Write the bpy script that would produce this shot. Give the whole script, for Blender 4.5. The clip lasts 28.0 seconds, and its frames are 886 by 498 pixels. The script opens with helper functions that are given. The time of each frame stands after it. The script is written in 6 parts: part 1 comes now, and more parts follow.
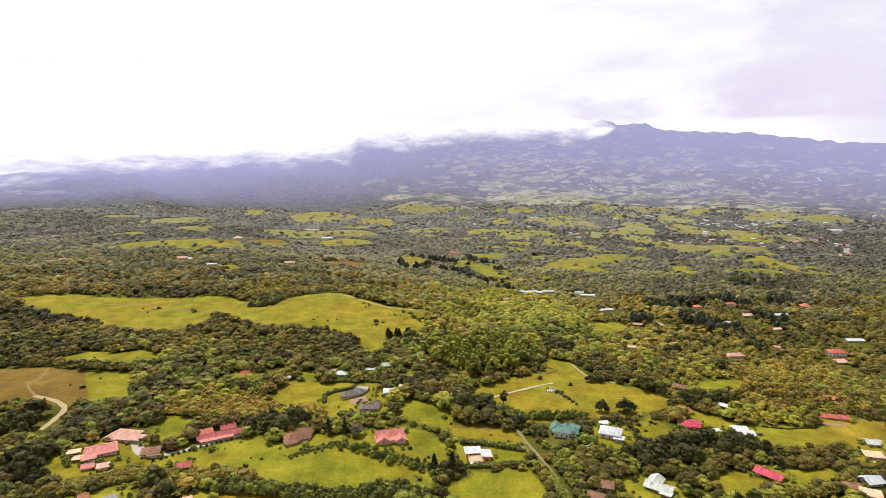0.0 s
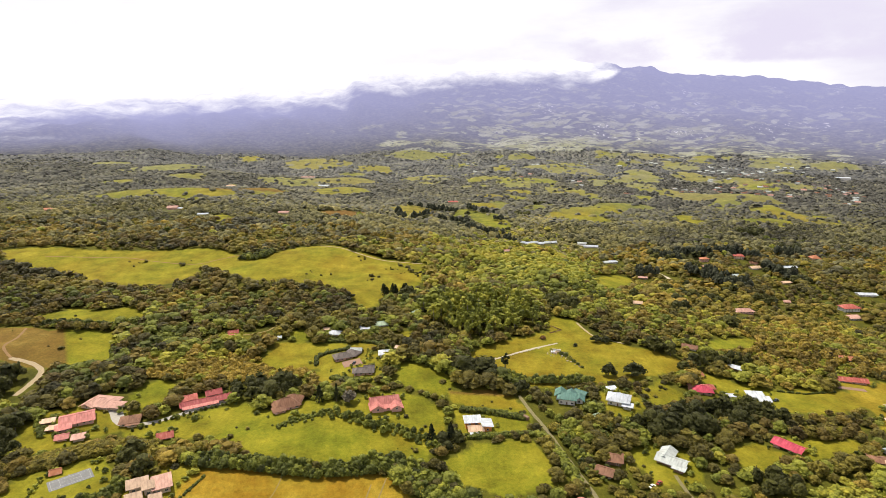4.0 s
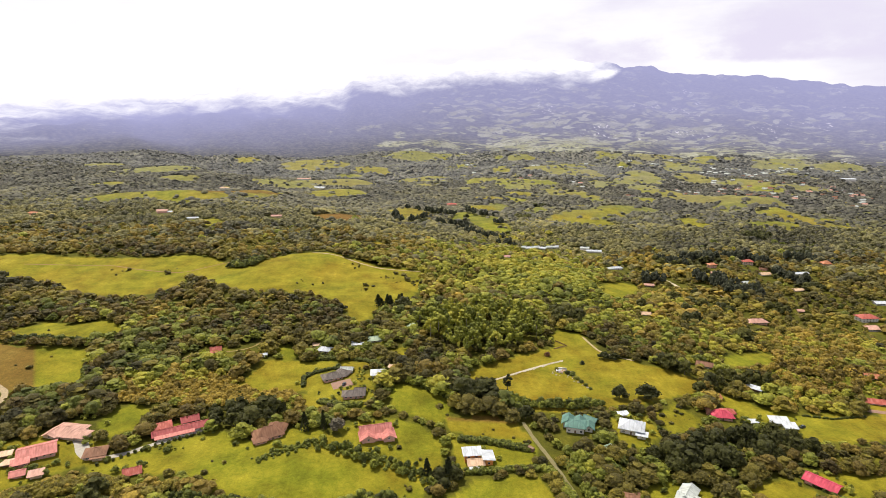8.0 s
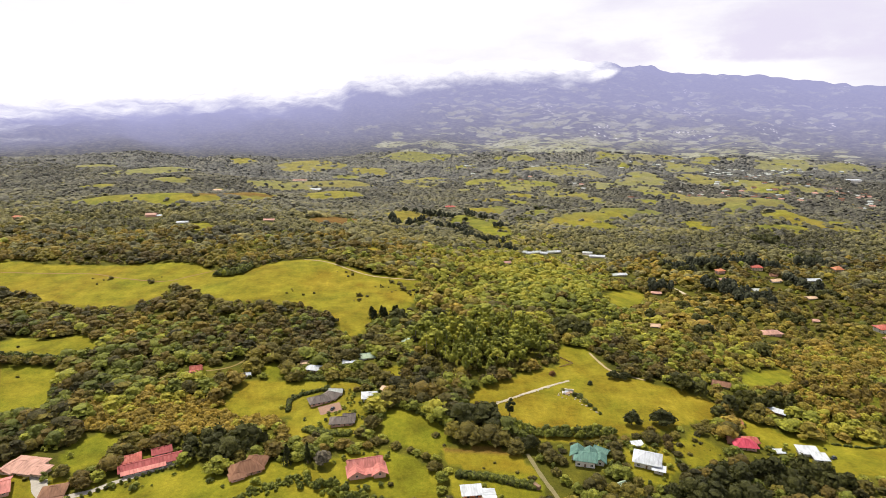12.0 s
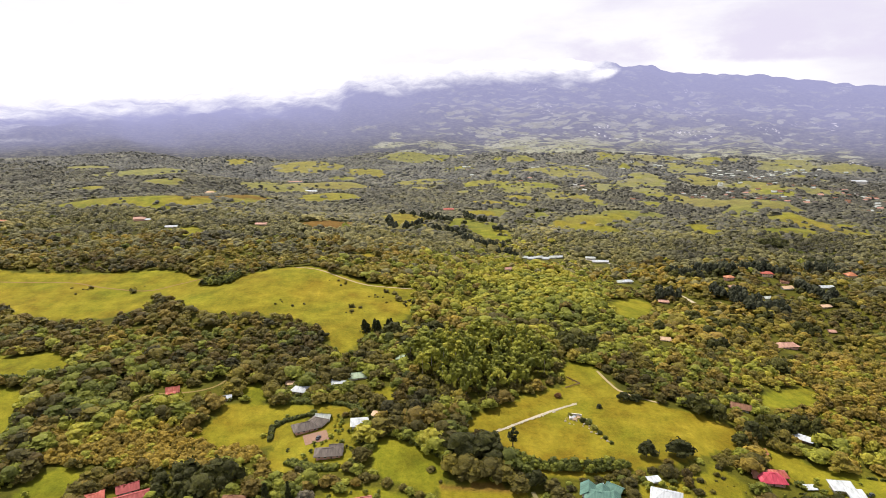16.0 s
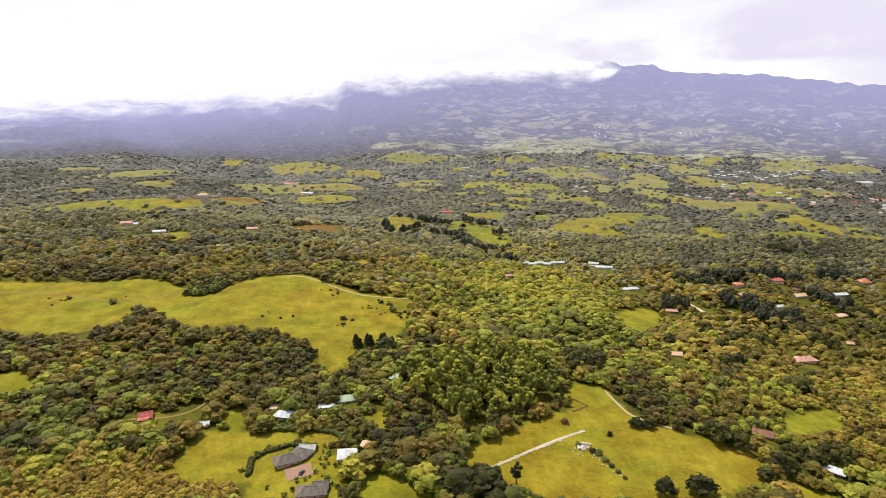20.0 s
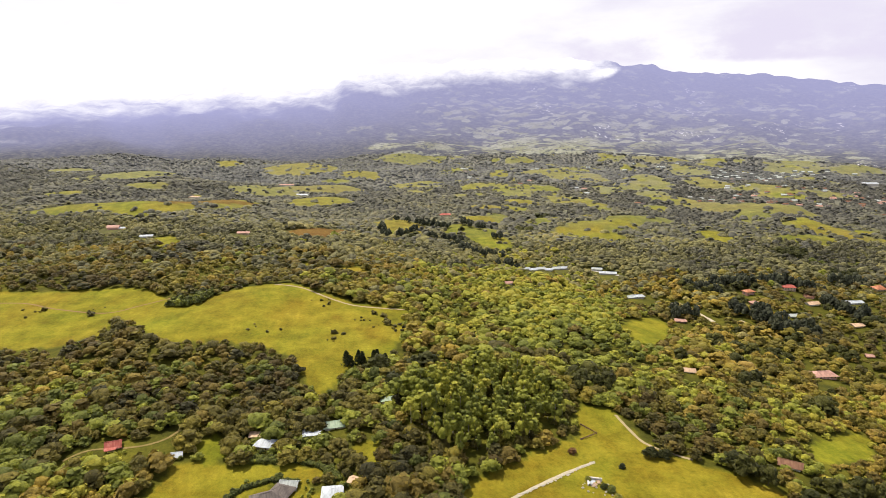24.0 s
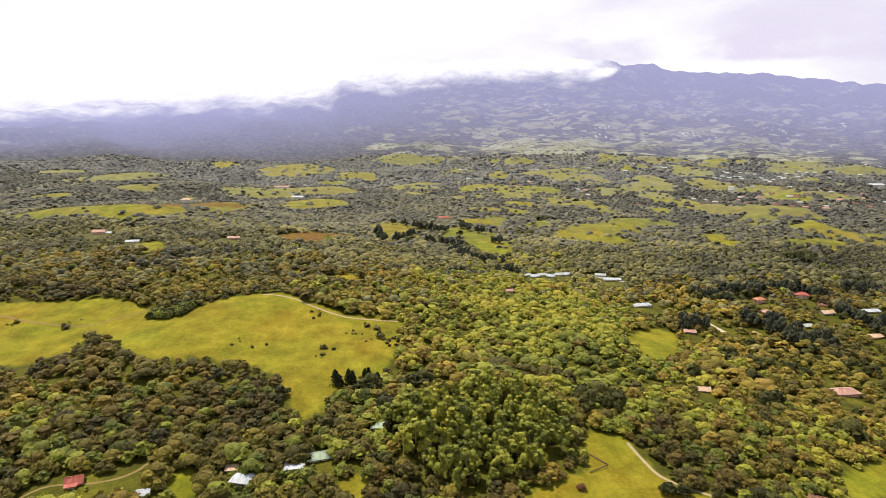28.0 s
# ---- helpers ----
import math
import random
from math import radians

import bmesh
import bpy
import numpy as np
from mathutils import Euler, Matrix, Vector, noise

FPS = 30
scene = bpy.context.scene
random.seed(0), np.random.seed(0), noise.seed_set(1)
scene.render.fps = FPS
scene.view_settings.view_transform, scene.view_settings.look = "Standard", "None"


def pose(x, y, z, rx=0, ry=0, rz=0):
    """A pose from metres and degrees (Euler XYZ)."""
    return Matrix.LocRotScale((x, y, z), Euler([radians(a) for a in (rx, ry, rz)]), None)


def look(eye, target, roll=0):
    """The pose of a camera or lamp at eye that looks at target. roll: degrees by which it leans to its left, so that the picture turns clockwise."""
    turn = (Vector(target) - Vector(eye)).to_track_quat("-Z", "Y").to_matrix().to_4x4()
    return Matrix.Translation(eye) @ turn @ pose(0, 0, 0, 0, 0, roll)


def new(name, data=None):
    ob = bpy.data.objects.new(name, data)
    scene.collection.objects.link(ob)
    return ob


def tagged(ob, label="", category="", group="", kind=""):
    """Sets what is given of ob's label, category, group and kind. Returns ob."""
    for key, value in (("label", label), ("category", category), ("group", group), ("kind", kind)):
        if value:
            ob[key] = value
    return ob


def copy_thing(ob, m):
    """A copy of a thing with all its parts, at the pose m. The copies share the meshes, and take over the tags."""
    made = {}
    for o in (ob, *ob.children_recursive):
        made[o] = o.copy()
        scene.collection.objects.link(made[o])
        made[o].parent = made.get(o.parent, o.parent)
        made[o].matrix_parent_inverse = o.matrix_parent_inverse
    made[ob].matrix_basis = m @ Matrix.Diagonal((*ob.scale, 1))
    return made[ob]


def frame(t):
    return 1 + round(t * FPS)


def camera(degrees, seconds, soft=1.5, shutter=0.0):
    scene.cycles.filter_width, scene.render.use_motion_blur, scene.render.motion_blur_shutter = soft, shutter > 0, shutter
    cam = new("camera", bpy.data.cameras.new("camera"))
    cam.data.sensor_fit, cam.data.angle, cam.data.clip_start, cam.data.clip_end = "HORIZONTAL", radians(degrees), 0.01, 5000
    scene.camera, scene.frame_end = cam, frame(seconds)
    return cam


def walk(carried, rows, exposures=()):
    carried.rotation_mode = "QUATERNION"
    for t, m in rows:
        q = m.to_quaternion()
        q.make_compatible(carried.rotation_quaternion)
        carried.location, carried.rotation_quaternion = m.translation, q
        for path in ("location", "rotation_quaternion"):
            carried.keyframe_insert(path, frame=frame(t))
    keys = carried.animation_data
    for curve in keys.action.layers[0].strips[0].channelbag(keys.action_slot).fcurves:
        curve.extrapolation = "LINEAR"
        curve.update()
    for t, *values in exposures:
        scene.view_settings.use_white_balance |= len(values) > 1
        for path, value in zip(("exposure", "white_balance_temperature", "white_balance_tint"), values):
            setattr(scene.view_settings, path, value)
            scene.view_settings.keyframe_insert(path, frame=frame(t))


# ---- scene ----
# ---- camera: a drone at about 208 m that tilts down, then flies level towards the volcano ----
cam = camera(73.76, 28.0, soft=0.4)
EYE, SPEED = 207.9, 8.932


def flight(t):
    s = (t - 1.5) / 26.5
    x = 12.43 * s + 3.64 * s * (s - 1)
    y = SPEED * 26.5 * (s - 0.0218 * s * (s - 1))
    z = EYE - 2.42 * s * (s - 1)
    return pose(x, y, z, 90 - 13.887 + 0.009 * s, 0, 0) if t < 1.5 else pose(x, y, z, 90 - 13.887, 0.2 * s, -0.72 * s)


START = [(0.0, -13.9, 207.8, 8.70), (0.25, -11.5, 207.6, 9.62), (0.5, -8.8, 207.5, 10.75), (0.75, -6.6, 207.7, 12.02), (1.0, -4.5, 207.9, 13.13), (1.2, -2.7, 207.9, 13.72)]
PATH = [(t, pose(0, y, z, 90 - tilt, 0.05, 0)) for t, y, z, tilt in START]
PATH += [(t, flight(t)) for t in (1.5, 2.0, 3.0, 4.0, 5.0, 6.0, 8.0, 10.0, 12.0, 14.0, 16.0, 18.0, 20.0, 22.0, 24.0, 26.0, 28.0)]
walk(cam, PATH, [(0.0, 0.17), (28.0, 0.17)])

# ---- sky and sun ----
SUN_ELEVATION, SUN_AZIMUTH = 60.0, -38.0    # azimuth from the flight's heading, clockwise
world = bpy.data.worlds.new("sky")
scene.world = world
world.use_nodes = True
wn, wl = world.node_tree.nodes, world.node_tree.links
wn.clear()
w_out, w_bg = wn.new("ShaderNodeOutputWorld"), wn.new("ShaderNodeBackground")
w_sky = wn.new("ShaderNodeTexSky")
w_sky.sky_type, w_sky.sun_disc = "NISHITA", False
w_sky.sun_elevation, w_sky.sun_rotation = radians(SUN_ELEVATION), radians(SUN_AZIMUTH)
w_co = wn.new("ShaderNodeTexCoord")
w_sep = wn.new("ShaderNodeSeparateXYZ")
wl.new(w_co.outputs["Generated"], w_sep.inputs[0])
w_dim = wn.new("ShaderNodeMix")
w_dim.data_type, w_dim.blend_type = "RGBA", "MULTIPLY"
w_dim.inputs["Factor"].default_value = 1.0
wl.new(w_sky.outputs[0], w_dim.inputs["A"])
w_dim.inputs["B"].default_value = (0.09, 0.09, 0.09, 1)


def w_node(kind, ins=(), **props):
    n = wn.new("ShaderNode" + kind)
    if "operation" in props:
        n.operation = props["operation"]
    if "colours" in props:
        n.data_type = "RGBA"
    for k, v in dict(ins).items():
        if isinstance(v, bpy.types.NodeSocket):
            wl.new(v, n.inputs[k])
        else:
            n.inputs[k].default_value = v
    return n


def w_range(value, a, b, c, d):
    n = w_node("MapRange", {"Value": value, "From Min": a, "From Max": b, "To Min": c, "To Max": d})
    n.interpolation_type = "SMOOTHSTEP"
    return n.outputs[0]


def w_noise(scale, stretch, detail, rough=0.55):
    v = w_node("Mapping", {"Vector": w_co.outputs["Generated"], "Scale": (1.0, 1.0, stretch)}).outputs[0]
    return w_node("TexNoise", {"Vector": v, "Scale": scale, "Detail": detail, "Roughness": rough}).outputs["Fac"]


def w_total(*terms):
    out = terms[0]
    for t in terms[1:]:
        out = w_node("Math", {0: out, 1: t}, operation="ADD").outputs[0]
    return out


w_x, w_z = w_sep.outputs["X"], w_sep.outputs["Z"]
# the overcast: closed towards the horizon, with gaps of sky higher up
w_deck = w_noise(2.6, 3.6, 8.0)
w_closed = w_node("Math", {0: w_range(w_z, 0.25, 0.8, 1.0, 0.0), 1: w_range(w_deck, 0.45, 0.62, 0.0, 1.0)}, operation="MAXIMUM").outputs[0]
w_tone = w_node("Mix", {"Factor": w_range(w_total(w_deck, w_range(w_x, -0.1, 0.36, 0.14, -0.02)), 0.33, 0.56, 0.0, 1.0), "A": (0.90, 0.86, 1.0, 1), "B": (1.10, 1.08, 1.12, 1)}, colours=True).outputs["Result"]
# a lavender bank over the eastern rim, and a smaller one behind the peak
w_puff = w_noise(7.0, 2.2, 8.0, 0.62)
w_east = w_total(w_puff, w_range(w_x, 0.30, 0.46, -0.30, 0.10), w_range(w_z, 0.046, 0.064, -0.40, 0.0), w_range(w_z, 0.085, 0.16, 0.0, -0.24))
w_peak = w_total(w_puff, w_range(w_x, 0.14, 0.24, -0.35, 0.06), w_range(w_x, 0.30, 0.40, 0.0, -0.3), w_range(w_z, 0.05, 0.065, -0.3, 0.0), w_range(w_z, 0.075, 0.13, 0.0, -0.3))
w_bank = w_node("Math", {0: w_range(w_east, 0.36, 0.66, 0.0, 1.0), 1: w_range(w_peak, 0.38, 0.66, 0.0, 0.9)}, operation="MAXIMUM").outputs[0]
w_cloud = w_node("Mix", {"Factor": w_bank, "A": w_tone, "B": (0.87, 0.815, 0.985, 1)}, colours=True).outputs["Result"]
w_all = w_node("Mix", {"Factor": w_closed, "A": w_dim.outputs["Result"], "B": w_cloud}, colours=True).outputs["Result"]
wl.new(w_all, w_bg.inputs["Color"])
w_bg.inputs["Strength"].default_value = 0.84
wl.new(w_bg.outputs[0], w_out.inputs["Surface"])

sun = new("sun", bpy.data.lights.new("sun", "SUN"))
sun.data.energy, sun.data.angle, sun.data.color = 5.0, radians(0.6), (1.0, 0.92, 0.76)
ce, se = math.cos(radians(SUN_ELEVATION)), math.sin(radians(SUN_ELEVATION))
sun.matrix_world = look((ce * math.sin(radians(SUN_AZIMUTH)) * 900, ce * math.cos(radians(SUN_AZIMUTH)) * 900, se * 900), (0, 0, 0))

# ---- materials ----
def material(name):
    m = bpy.data.materials.new(name)
    m.use_nodes = True
    nt = m.node_tree
    return m, nt, nt.nodes["Principled BSDF"]


def node(nt, kind, ins=(), **props):
    n = nt.nodes.new("ShaderNode" + kind)
    if "data_type" in props:
        n.data_type = props["data_type"]
    if "blend_type" in props:
        n.blend_type = props["blend_type"]
    if "operation" in props:
        n.operation = props["operation"]
    if "use_clamp" in props:
        n.use_clamp = props["use_clamp"]
    if "wave_type" in props:
        n.wave_type, n.bands_direction = props["wave_type"], props["bands_direction"]
    if "attribute_name" in props:
        n.attribute_name = props["attribute_name"]
    for k, v in dict(ins).items():
        if isinstance(v, bpy.types.NodeSocket):
            nt.links.new(v, n.inputs[k])
        else:
            n.inputs[k].default_value = v
    return n


def ramp(nt, fac, stops):
    n = nt.nodes.new("ShaderNodeValToRGB")
    nt.links.new(fac, n.inputs[0])
    els = n.color_ramp.elements
    while len(els) < len(stops):
        els.new(0.5)
    for e, (p, c) in zip(els, stops):
        e.position, e.color = p, (*c, 1)
    return n.outputs[0]


def mixc(nt, fac, a, b, blend="MIX"):
    n = node(nt, "Mix", data_type="RGBA", blend_type=blend)
    for k, v in (("Factor", fac), ("A", a), ("B", b)):
        if isinstance(v, bpy.types.NodeSocket):
            nt.links.new(v, n.inputs[k])
        elif k == "Factor":
            n.inputs[k].default_value = v
        else:
            n.inputs[k].default_value = (*v, 1)
    return n.outputs["Result"]


def noise_tex(nt, scale, detail=4.0, vec=None, rough=0.55):
    ins = {"Scale": scale, "Detail": detail, "Roughness": rough}
    if vec is not None:
        ins["Vector"] = vec
    return node(nt, "TexNoise", ins).outputs["Fac"]


def place(nt):
    return node(nt, "NewGeometry").outputs["Position"]


def plain(name, colour, rough=0.7, spread=0.25, scale=0.6, metallic=0.0, bump=0.0):
    """A surface with stains at two scales, and object-to-object differences."""
    m, nt, p = material(name)
    pos = place(nt)
    big, fine = noise_tex(nt, scale, 4, pos), noise_tex(nt, scale * 9, 3, pos)
    lo = tuple(c * (1 - spread) for c in colour)
    hi = tuple(min(1, c * (1 + spread)) for c in colour)
    col = ramp(nt, big, [(0.3, lo), (0.7, hi)])
    col = mixc(nt, 0.35, col, ramp(nt, fine, [(0.3, lo), (0.7, hi)]))
    nt.links.new(col, p.inputs["Base Color"])
    p.inputs["Roughness"].default_value, p.inputs["Metallic"].default_value = rough, metallic
    if bump:
        b = node(nt, "Bump", {"Height": fine, "Strength": bump, "Distance": 0.2})
        nt.links.new(b.outputs[0], p.inputs["Normal"])
    return m


def roofing(name, colour, fade=(0.75, 0.6, 0.55), rough=0.7):
    """Painted corrugated sheet: ribs, faded streaks and rust."""
    m, nt, p = material(name)
    tc = node(nt, "TexCoord").outputs["Object"]
    ribs = node(nt, "TexWave", {"Scale": 0.9, "Vector": tc, "Distortion": 0.0}, wave_type="BANDS", bands_direction="X")
    streak = noise_tex(nt, 1.0, 5, node(nt, "Mapping", {"Vector": tc, "Scale": (0.9, 0.18, 0.3)}).outputs[0])
    patch = noise_tex(nt, 0.22, 3, tc)
    dark = tuple(c * 0.62 for c in colour)
    col = ramp(nt, streak, [(0.3, dark), (0.52, colour), (0.75, tuple(0.75 * c + 0.25 * f for c, f in zip(colour, fade)))])
    col = mixc(nt, ramp(nt, patch, [(0.45, (0, 0, 0)), (0.7, (0.5, 0.5, 0.5))]), col, dark)
    nt.links.new(col, p.inputs["Base Color"])
    p.inputs["Roughness"].default_value, p.inputs["Specular IOR Level"].default_value = rough, 0.3
    b = node(nt, "Bump", {"Height": ribs.outputs["Fac"], "Strength": 0.35, "Distance": 0.08})
    nt.links.new(b.outputs[0], p.inputs["Normal"])
    return m


def foliage(name, stops, single=False, gain=1.0, crisp=1.0):
    """Leaf clumps: each tree has its own tone, each clump a little of its own."""
    m, nt, p = material(name)
    if single:
        tone = node(nt, "ObjectInfo").outputs["Random"]
    else:
        tone = node(nt, "Attribute", attribute_name="tone").outputs["Fac"]
    leaf = node(nt, "NewGeometry").outputs["Random Per Island"]
    t2 = node(nt, "Math", {0: tone, 1: node(nt, "Math", {0: leaf, 1: 0.16}, operation="MULTIPLY").outputs[0]}, operation="ADD")
    t3 = node(nt, "Math", {0: t2.outputs[0], 1: 0.08}, operation="SUBTRACT").outputs[0]
    col = ramp(nt, t3, [(s, tuple(c * gain for c in k)) for s, k in stops])
    grain = noise_tex(nt, 0.75, 5, place(nt), 0.72)
    col = mixc(nt, 1.0, col, ramp(nt, grain, [(0.32, (1 - 0.52 * crisp,) * 3), (0.5, (0.97, 0.97, 0.97)), (0.68, (1 + 0.50 * crisp, 1 + 0.46 * crisp, 1 + 0.3 * crisp))]), "MULTIPLY")
    col = mixc(nt, 1.0, col, ramp(nt, leaf, [(0.0, (1 - 0.16 * crisp,) * 3), (0.6, (1.0, 1.0, 1.0)), (1.0, (1 + 0.20 * crisp, 1 + 0.18 * crisp, 1 + 0.12 * crisp))]), "MULTIPLY")
    relief = node(nt, "Math", {0: noise_tex(nt, 1.9, 3, place(nt), 0.65), 1: 0.55, 2: grain}, operation="MULTIPLY_ADD").outputs[0]
    lumps = node(nt, "Bump", {"Height": relief, "Strength": min(1.0, 1.1 * crisp), "Distance": 1.3})
    nt.links.new(lumps.outputs[0], p.inputs["Normal"])
    nt.links.new(col, p.inputs["Base Color"])
    p.inputs["Roughness"].default_value = 0.62
    p.inputs["Specular IOR Level"].default_value = 0.25
    glow = node(nt, "BsdfTranslucent", {"Color": col})
    mix = node(nt, "MixShader", {0: 0.27 if crisp > 0.5 else 0.42, 1: p.outputs[0], 2: glow.outputs[0]})
    nt.links.new(mix.outputs[0], nt.nodes["Material Output"].inputs["Surface"])
    return m


WOODS = [(0.0, (0.056, 0.052, 0.018)), (0.3, (0.136, 0.115, 0.025)), (0.55, (0.220, 0.184, 0.030)), (0.8, (0.318, 0.260, 0.034)), (1.0, (0.37, 0.25, 0.058))]
# leaf tones with distance haze painted into the base colour
HAZED_WOODS = [(0.0, (0.124, 0.120, 0.104)), (0.35, (0.196, 0.190, 0.148)), (0.65, (0.272, 0.260, 0.170)), (1.0, (0.355, 0.318, 0.172))]
M_LEAF = foliage("leaves", WOODS, crisp=0.9)
M_LEAF_DARK = foliage("dark_leaves", [(0.0, (0.050, 0.054, 0.014)), (0.6, (0.086, 0.088, 0.020)), (1.0, (0.145, 0.140, 0.028))], crisp=1.0)
def between(a, b, f):
    """Leaf tones part of the way from one list to another, such as a hazed one."""
    return [(p, tuple(u + (v - u) * f for u, v in zip(c, d))) for (p, c), (_, d) in zip(a, b)]


M_LEAF_BROWN = foliage("brownish_leaves", [(0.0, (0.080, 0.058, 0.016)), (0.35, (0.180, 0.132, 0.026)), (0.65, (0.300, 0.218, 0.036)), (1.0, (0.43, 0.305, 0.046))], crisp=0.75)
M_LEAF_SOFT = foliage("woodland_leaves", WOODS, crisp=0.65)
# three leaf materials, each farther one with more haze painted in
M_LEAF_HAZED_MID = foliage("hazed_leaves_mid", between([(0.0, (0.068, 0.064, 0.028)), (0.35, (0.168, 0.152, 0.042)), (0.65, (0.275, 0.246, 0.052)), (1.0, (0.39, 0.315, 0.070))], HAZED_WOODS, 0.4), crisp=0.6)
M_LEAF_HAZED_FAR = foliage("hazed_leaves_far", HAZED_WOODS, crisp=0.4)
M_LEAF_HAZED_FARTHEST = foliage("hazed_leaves_farthest", [(0.0, (0.158, 0.160, 0.158)), (0.35, (0.216, 0.216, 0.204)), (0.65, (0.276, 0.274, 0.230)), (1.0, (0.345, 0.330, 0.238))], crisp=0.28)
M_LEAF_FRESH = foliage("fresh_leaves", [(0.0, (0.058, 0.068, 0.016)), (0.3, (0.134, 0.153, 0.026)), (0.55, (0.235, 0.254, 0.034)), (0.8, (0.350, 0.350, 0.042)), (1.0, (0.42, 0.375, 0.045))], crisp=0.7)
# pine tones are raised to paint in some distance haze
M_PINES = foliage("pine_needles", [(0.0, (0.044, 0.050, 0.030)), (1.0, (0.096, 0.104, 0.054))], crisp=0.6)
M_BARK = plain("bark", (0.13, 0.10, 0.075), 0.9, 0.3, 1.2)
M_BARK_PALE = plain("pale_bark", (0.30, 0.26, 0.20), 0.85, 0.3, 1.0)
M_TARMAC = plain("worn_tarmac", (0.165, 0.140, 0.062), 0.85, 0.25, 0.5)
M_GRAVEL = plain("pale_gravel", (0.42, 0.36, 0.26), 0.95, 0.25, 0.7)
M_TRACK = plain("trodden_grass", (0.20, 0.145, 0.045), 0.95, 0.3, 0.4)
M_DIRT = plain("dirt_track", (0.32, 0.25, 0.15), 0.95, 0.3, 0.6)
M_SOIL = plain("red_soil", (0.20, 0.115, 0.045), 0.95, 0.3, 0.5)
M_CONCRETE = plain("concrete", (0.34, 0.31, 0.27), 0.85, 0.18, 0.5)
M_COURT = plain("court_concrete", (0.155, 0.155, 0.16), 0.8, 0.22, 0.6)
M_LINE = plain("court_line", (0.36, 0.36, 0.35), 0.7, 0.1, 1.0)
M_WALL_WHITE = plain("white_plaster", (0.62, 0.59, 0.55), 0.75, 0.1, 0.4)
M_WALL_CREAM = plain("cream_plaster", (0.62, 0.48, 0.34), 0.75, 0.12, 0.4)
M_WALL_PINK = plain("pink_plaster", (0.62, 0.36, 0.30), 0.75, 0.12, 0.4)
M_WALL_ORANGE = plain("orange_plaster", (0.72, 0.28, 0.06), 0.75, 0.12, 0.4)
M_WALL_BROWN = plain("brown_timber", (0.20, 0.12, 0.08), 0.8, 0.2, 0.6)
M_GLASS, _nt, _p = material("window_glass")
_p.inputs["Base Color"].default_value, _p.inputs["Roughness"].default_value = (0.03, 0.04, 0.05, 1), 0.08
M_DOOR = plain("door_paint", (0.14, 0.08, 0.05), 0.6, 0.2, 1.0)
M_FRAME = plain("window_frame_paint", (0.60, 0.56, 0.52), 0.6, 0.1, 1.0)
M_ROCK = plain("pale_rock", (0.36, 0.32, 0.25), 0.9, 0.3, 0.9)
M_TYRE = plain("tyre_rubber", (0.03, 0.03, 0.03), 0.9, 0.2, 1.0)
R = {
    "pink": roofing("pink_roof", (0.50, 0.175, 0.15), (0.70, 0.46, 0.42)),
    "pale_pink": roofing("pale_pink_roof", (0.50, 0.28, 0.22), (0.68, 0.52, 0.45)),
    "rose": roofing("rose_red_roof", (0.33, 0.065, 0.065), (0.55, 0.26, 0.24)),
    "red": roofing("red_roof", (0.40, 0.095, 0.07)),
    "magenta": roofing("crimson_roof", (0.48, 0.050, 0.090), (0.7, 0.32, 0.36)),
    "brown": roofing("brown_tile_roof", (0.22, 0.105, 0.06), (0.42, 0.27, 0.17)),
    "orange": roofing("orange_roof", (0.46, 0.175, 0.085)),
    "green": roofing("green_roof", (0.095, 0.195, 0.165), (0.26, 0.38, 0.33)),
    "pale_green": roofing("pale_green_roof", (0.40, 0.50, 0.36)),
    "white": roofing("white_roof", (0.50, 0.53, 0.58), (0.68, 0.68, 0.70)),
    "grey": roofing("grey_roof", (0.46, 0.49, 0.47), (0.65, 0.68, 0.65)),
    "slate": roofing("slate_roof", (0.135, 0.11, 0.10), (0.26, 0.22, 0.20)),
    "beige": roofing("beige_roof", (0.40, 0.275, 0.19), (0.56, 0.44, 0.34)),
    "tan": roofing("tan_roof", (0.62, 0.42, 0.28)),
}


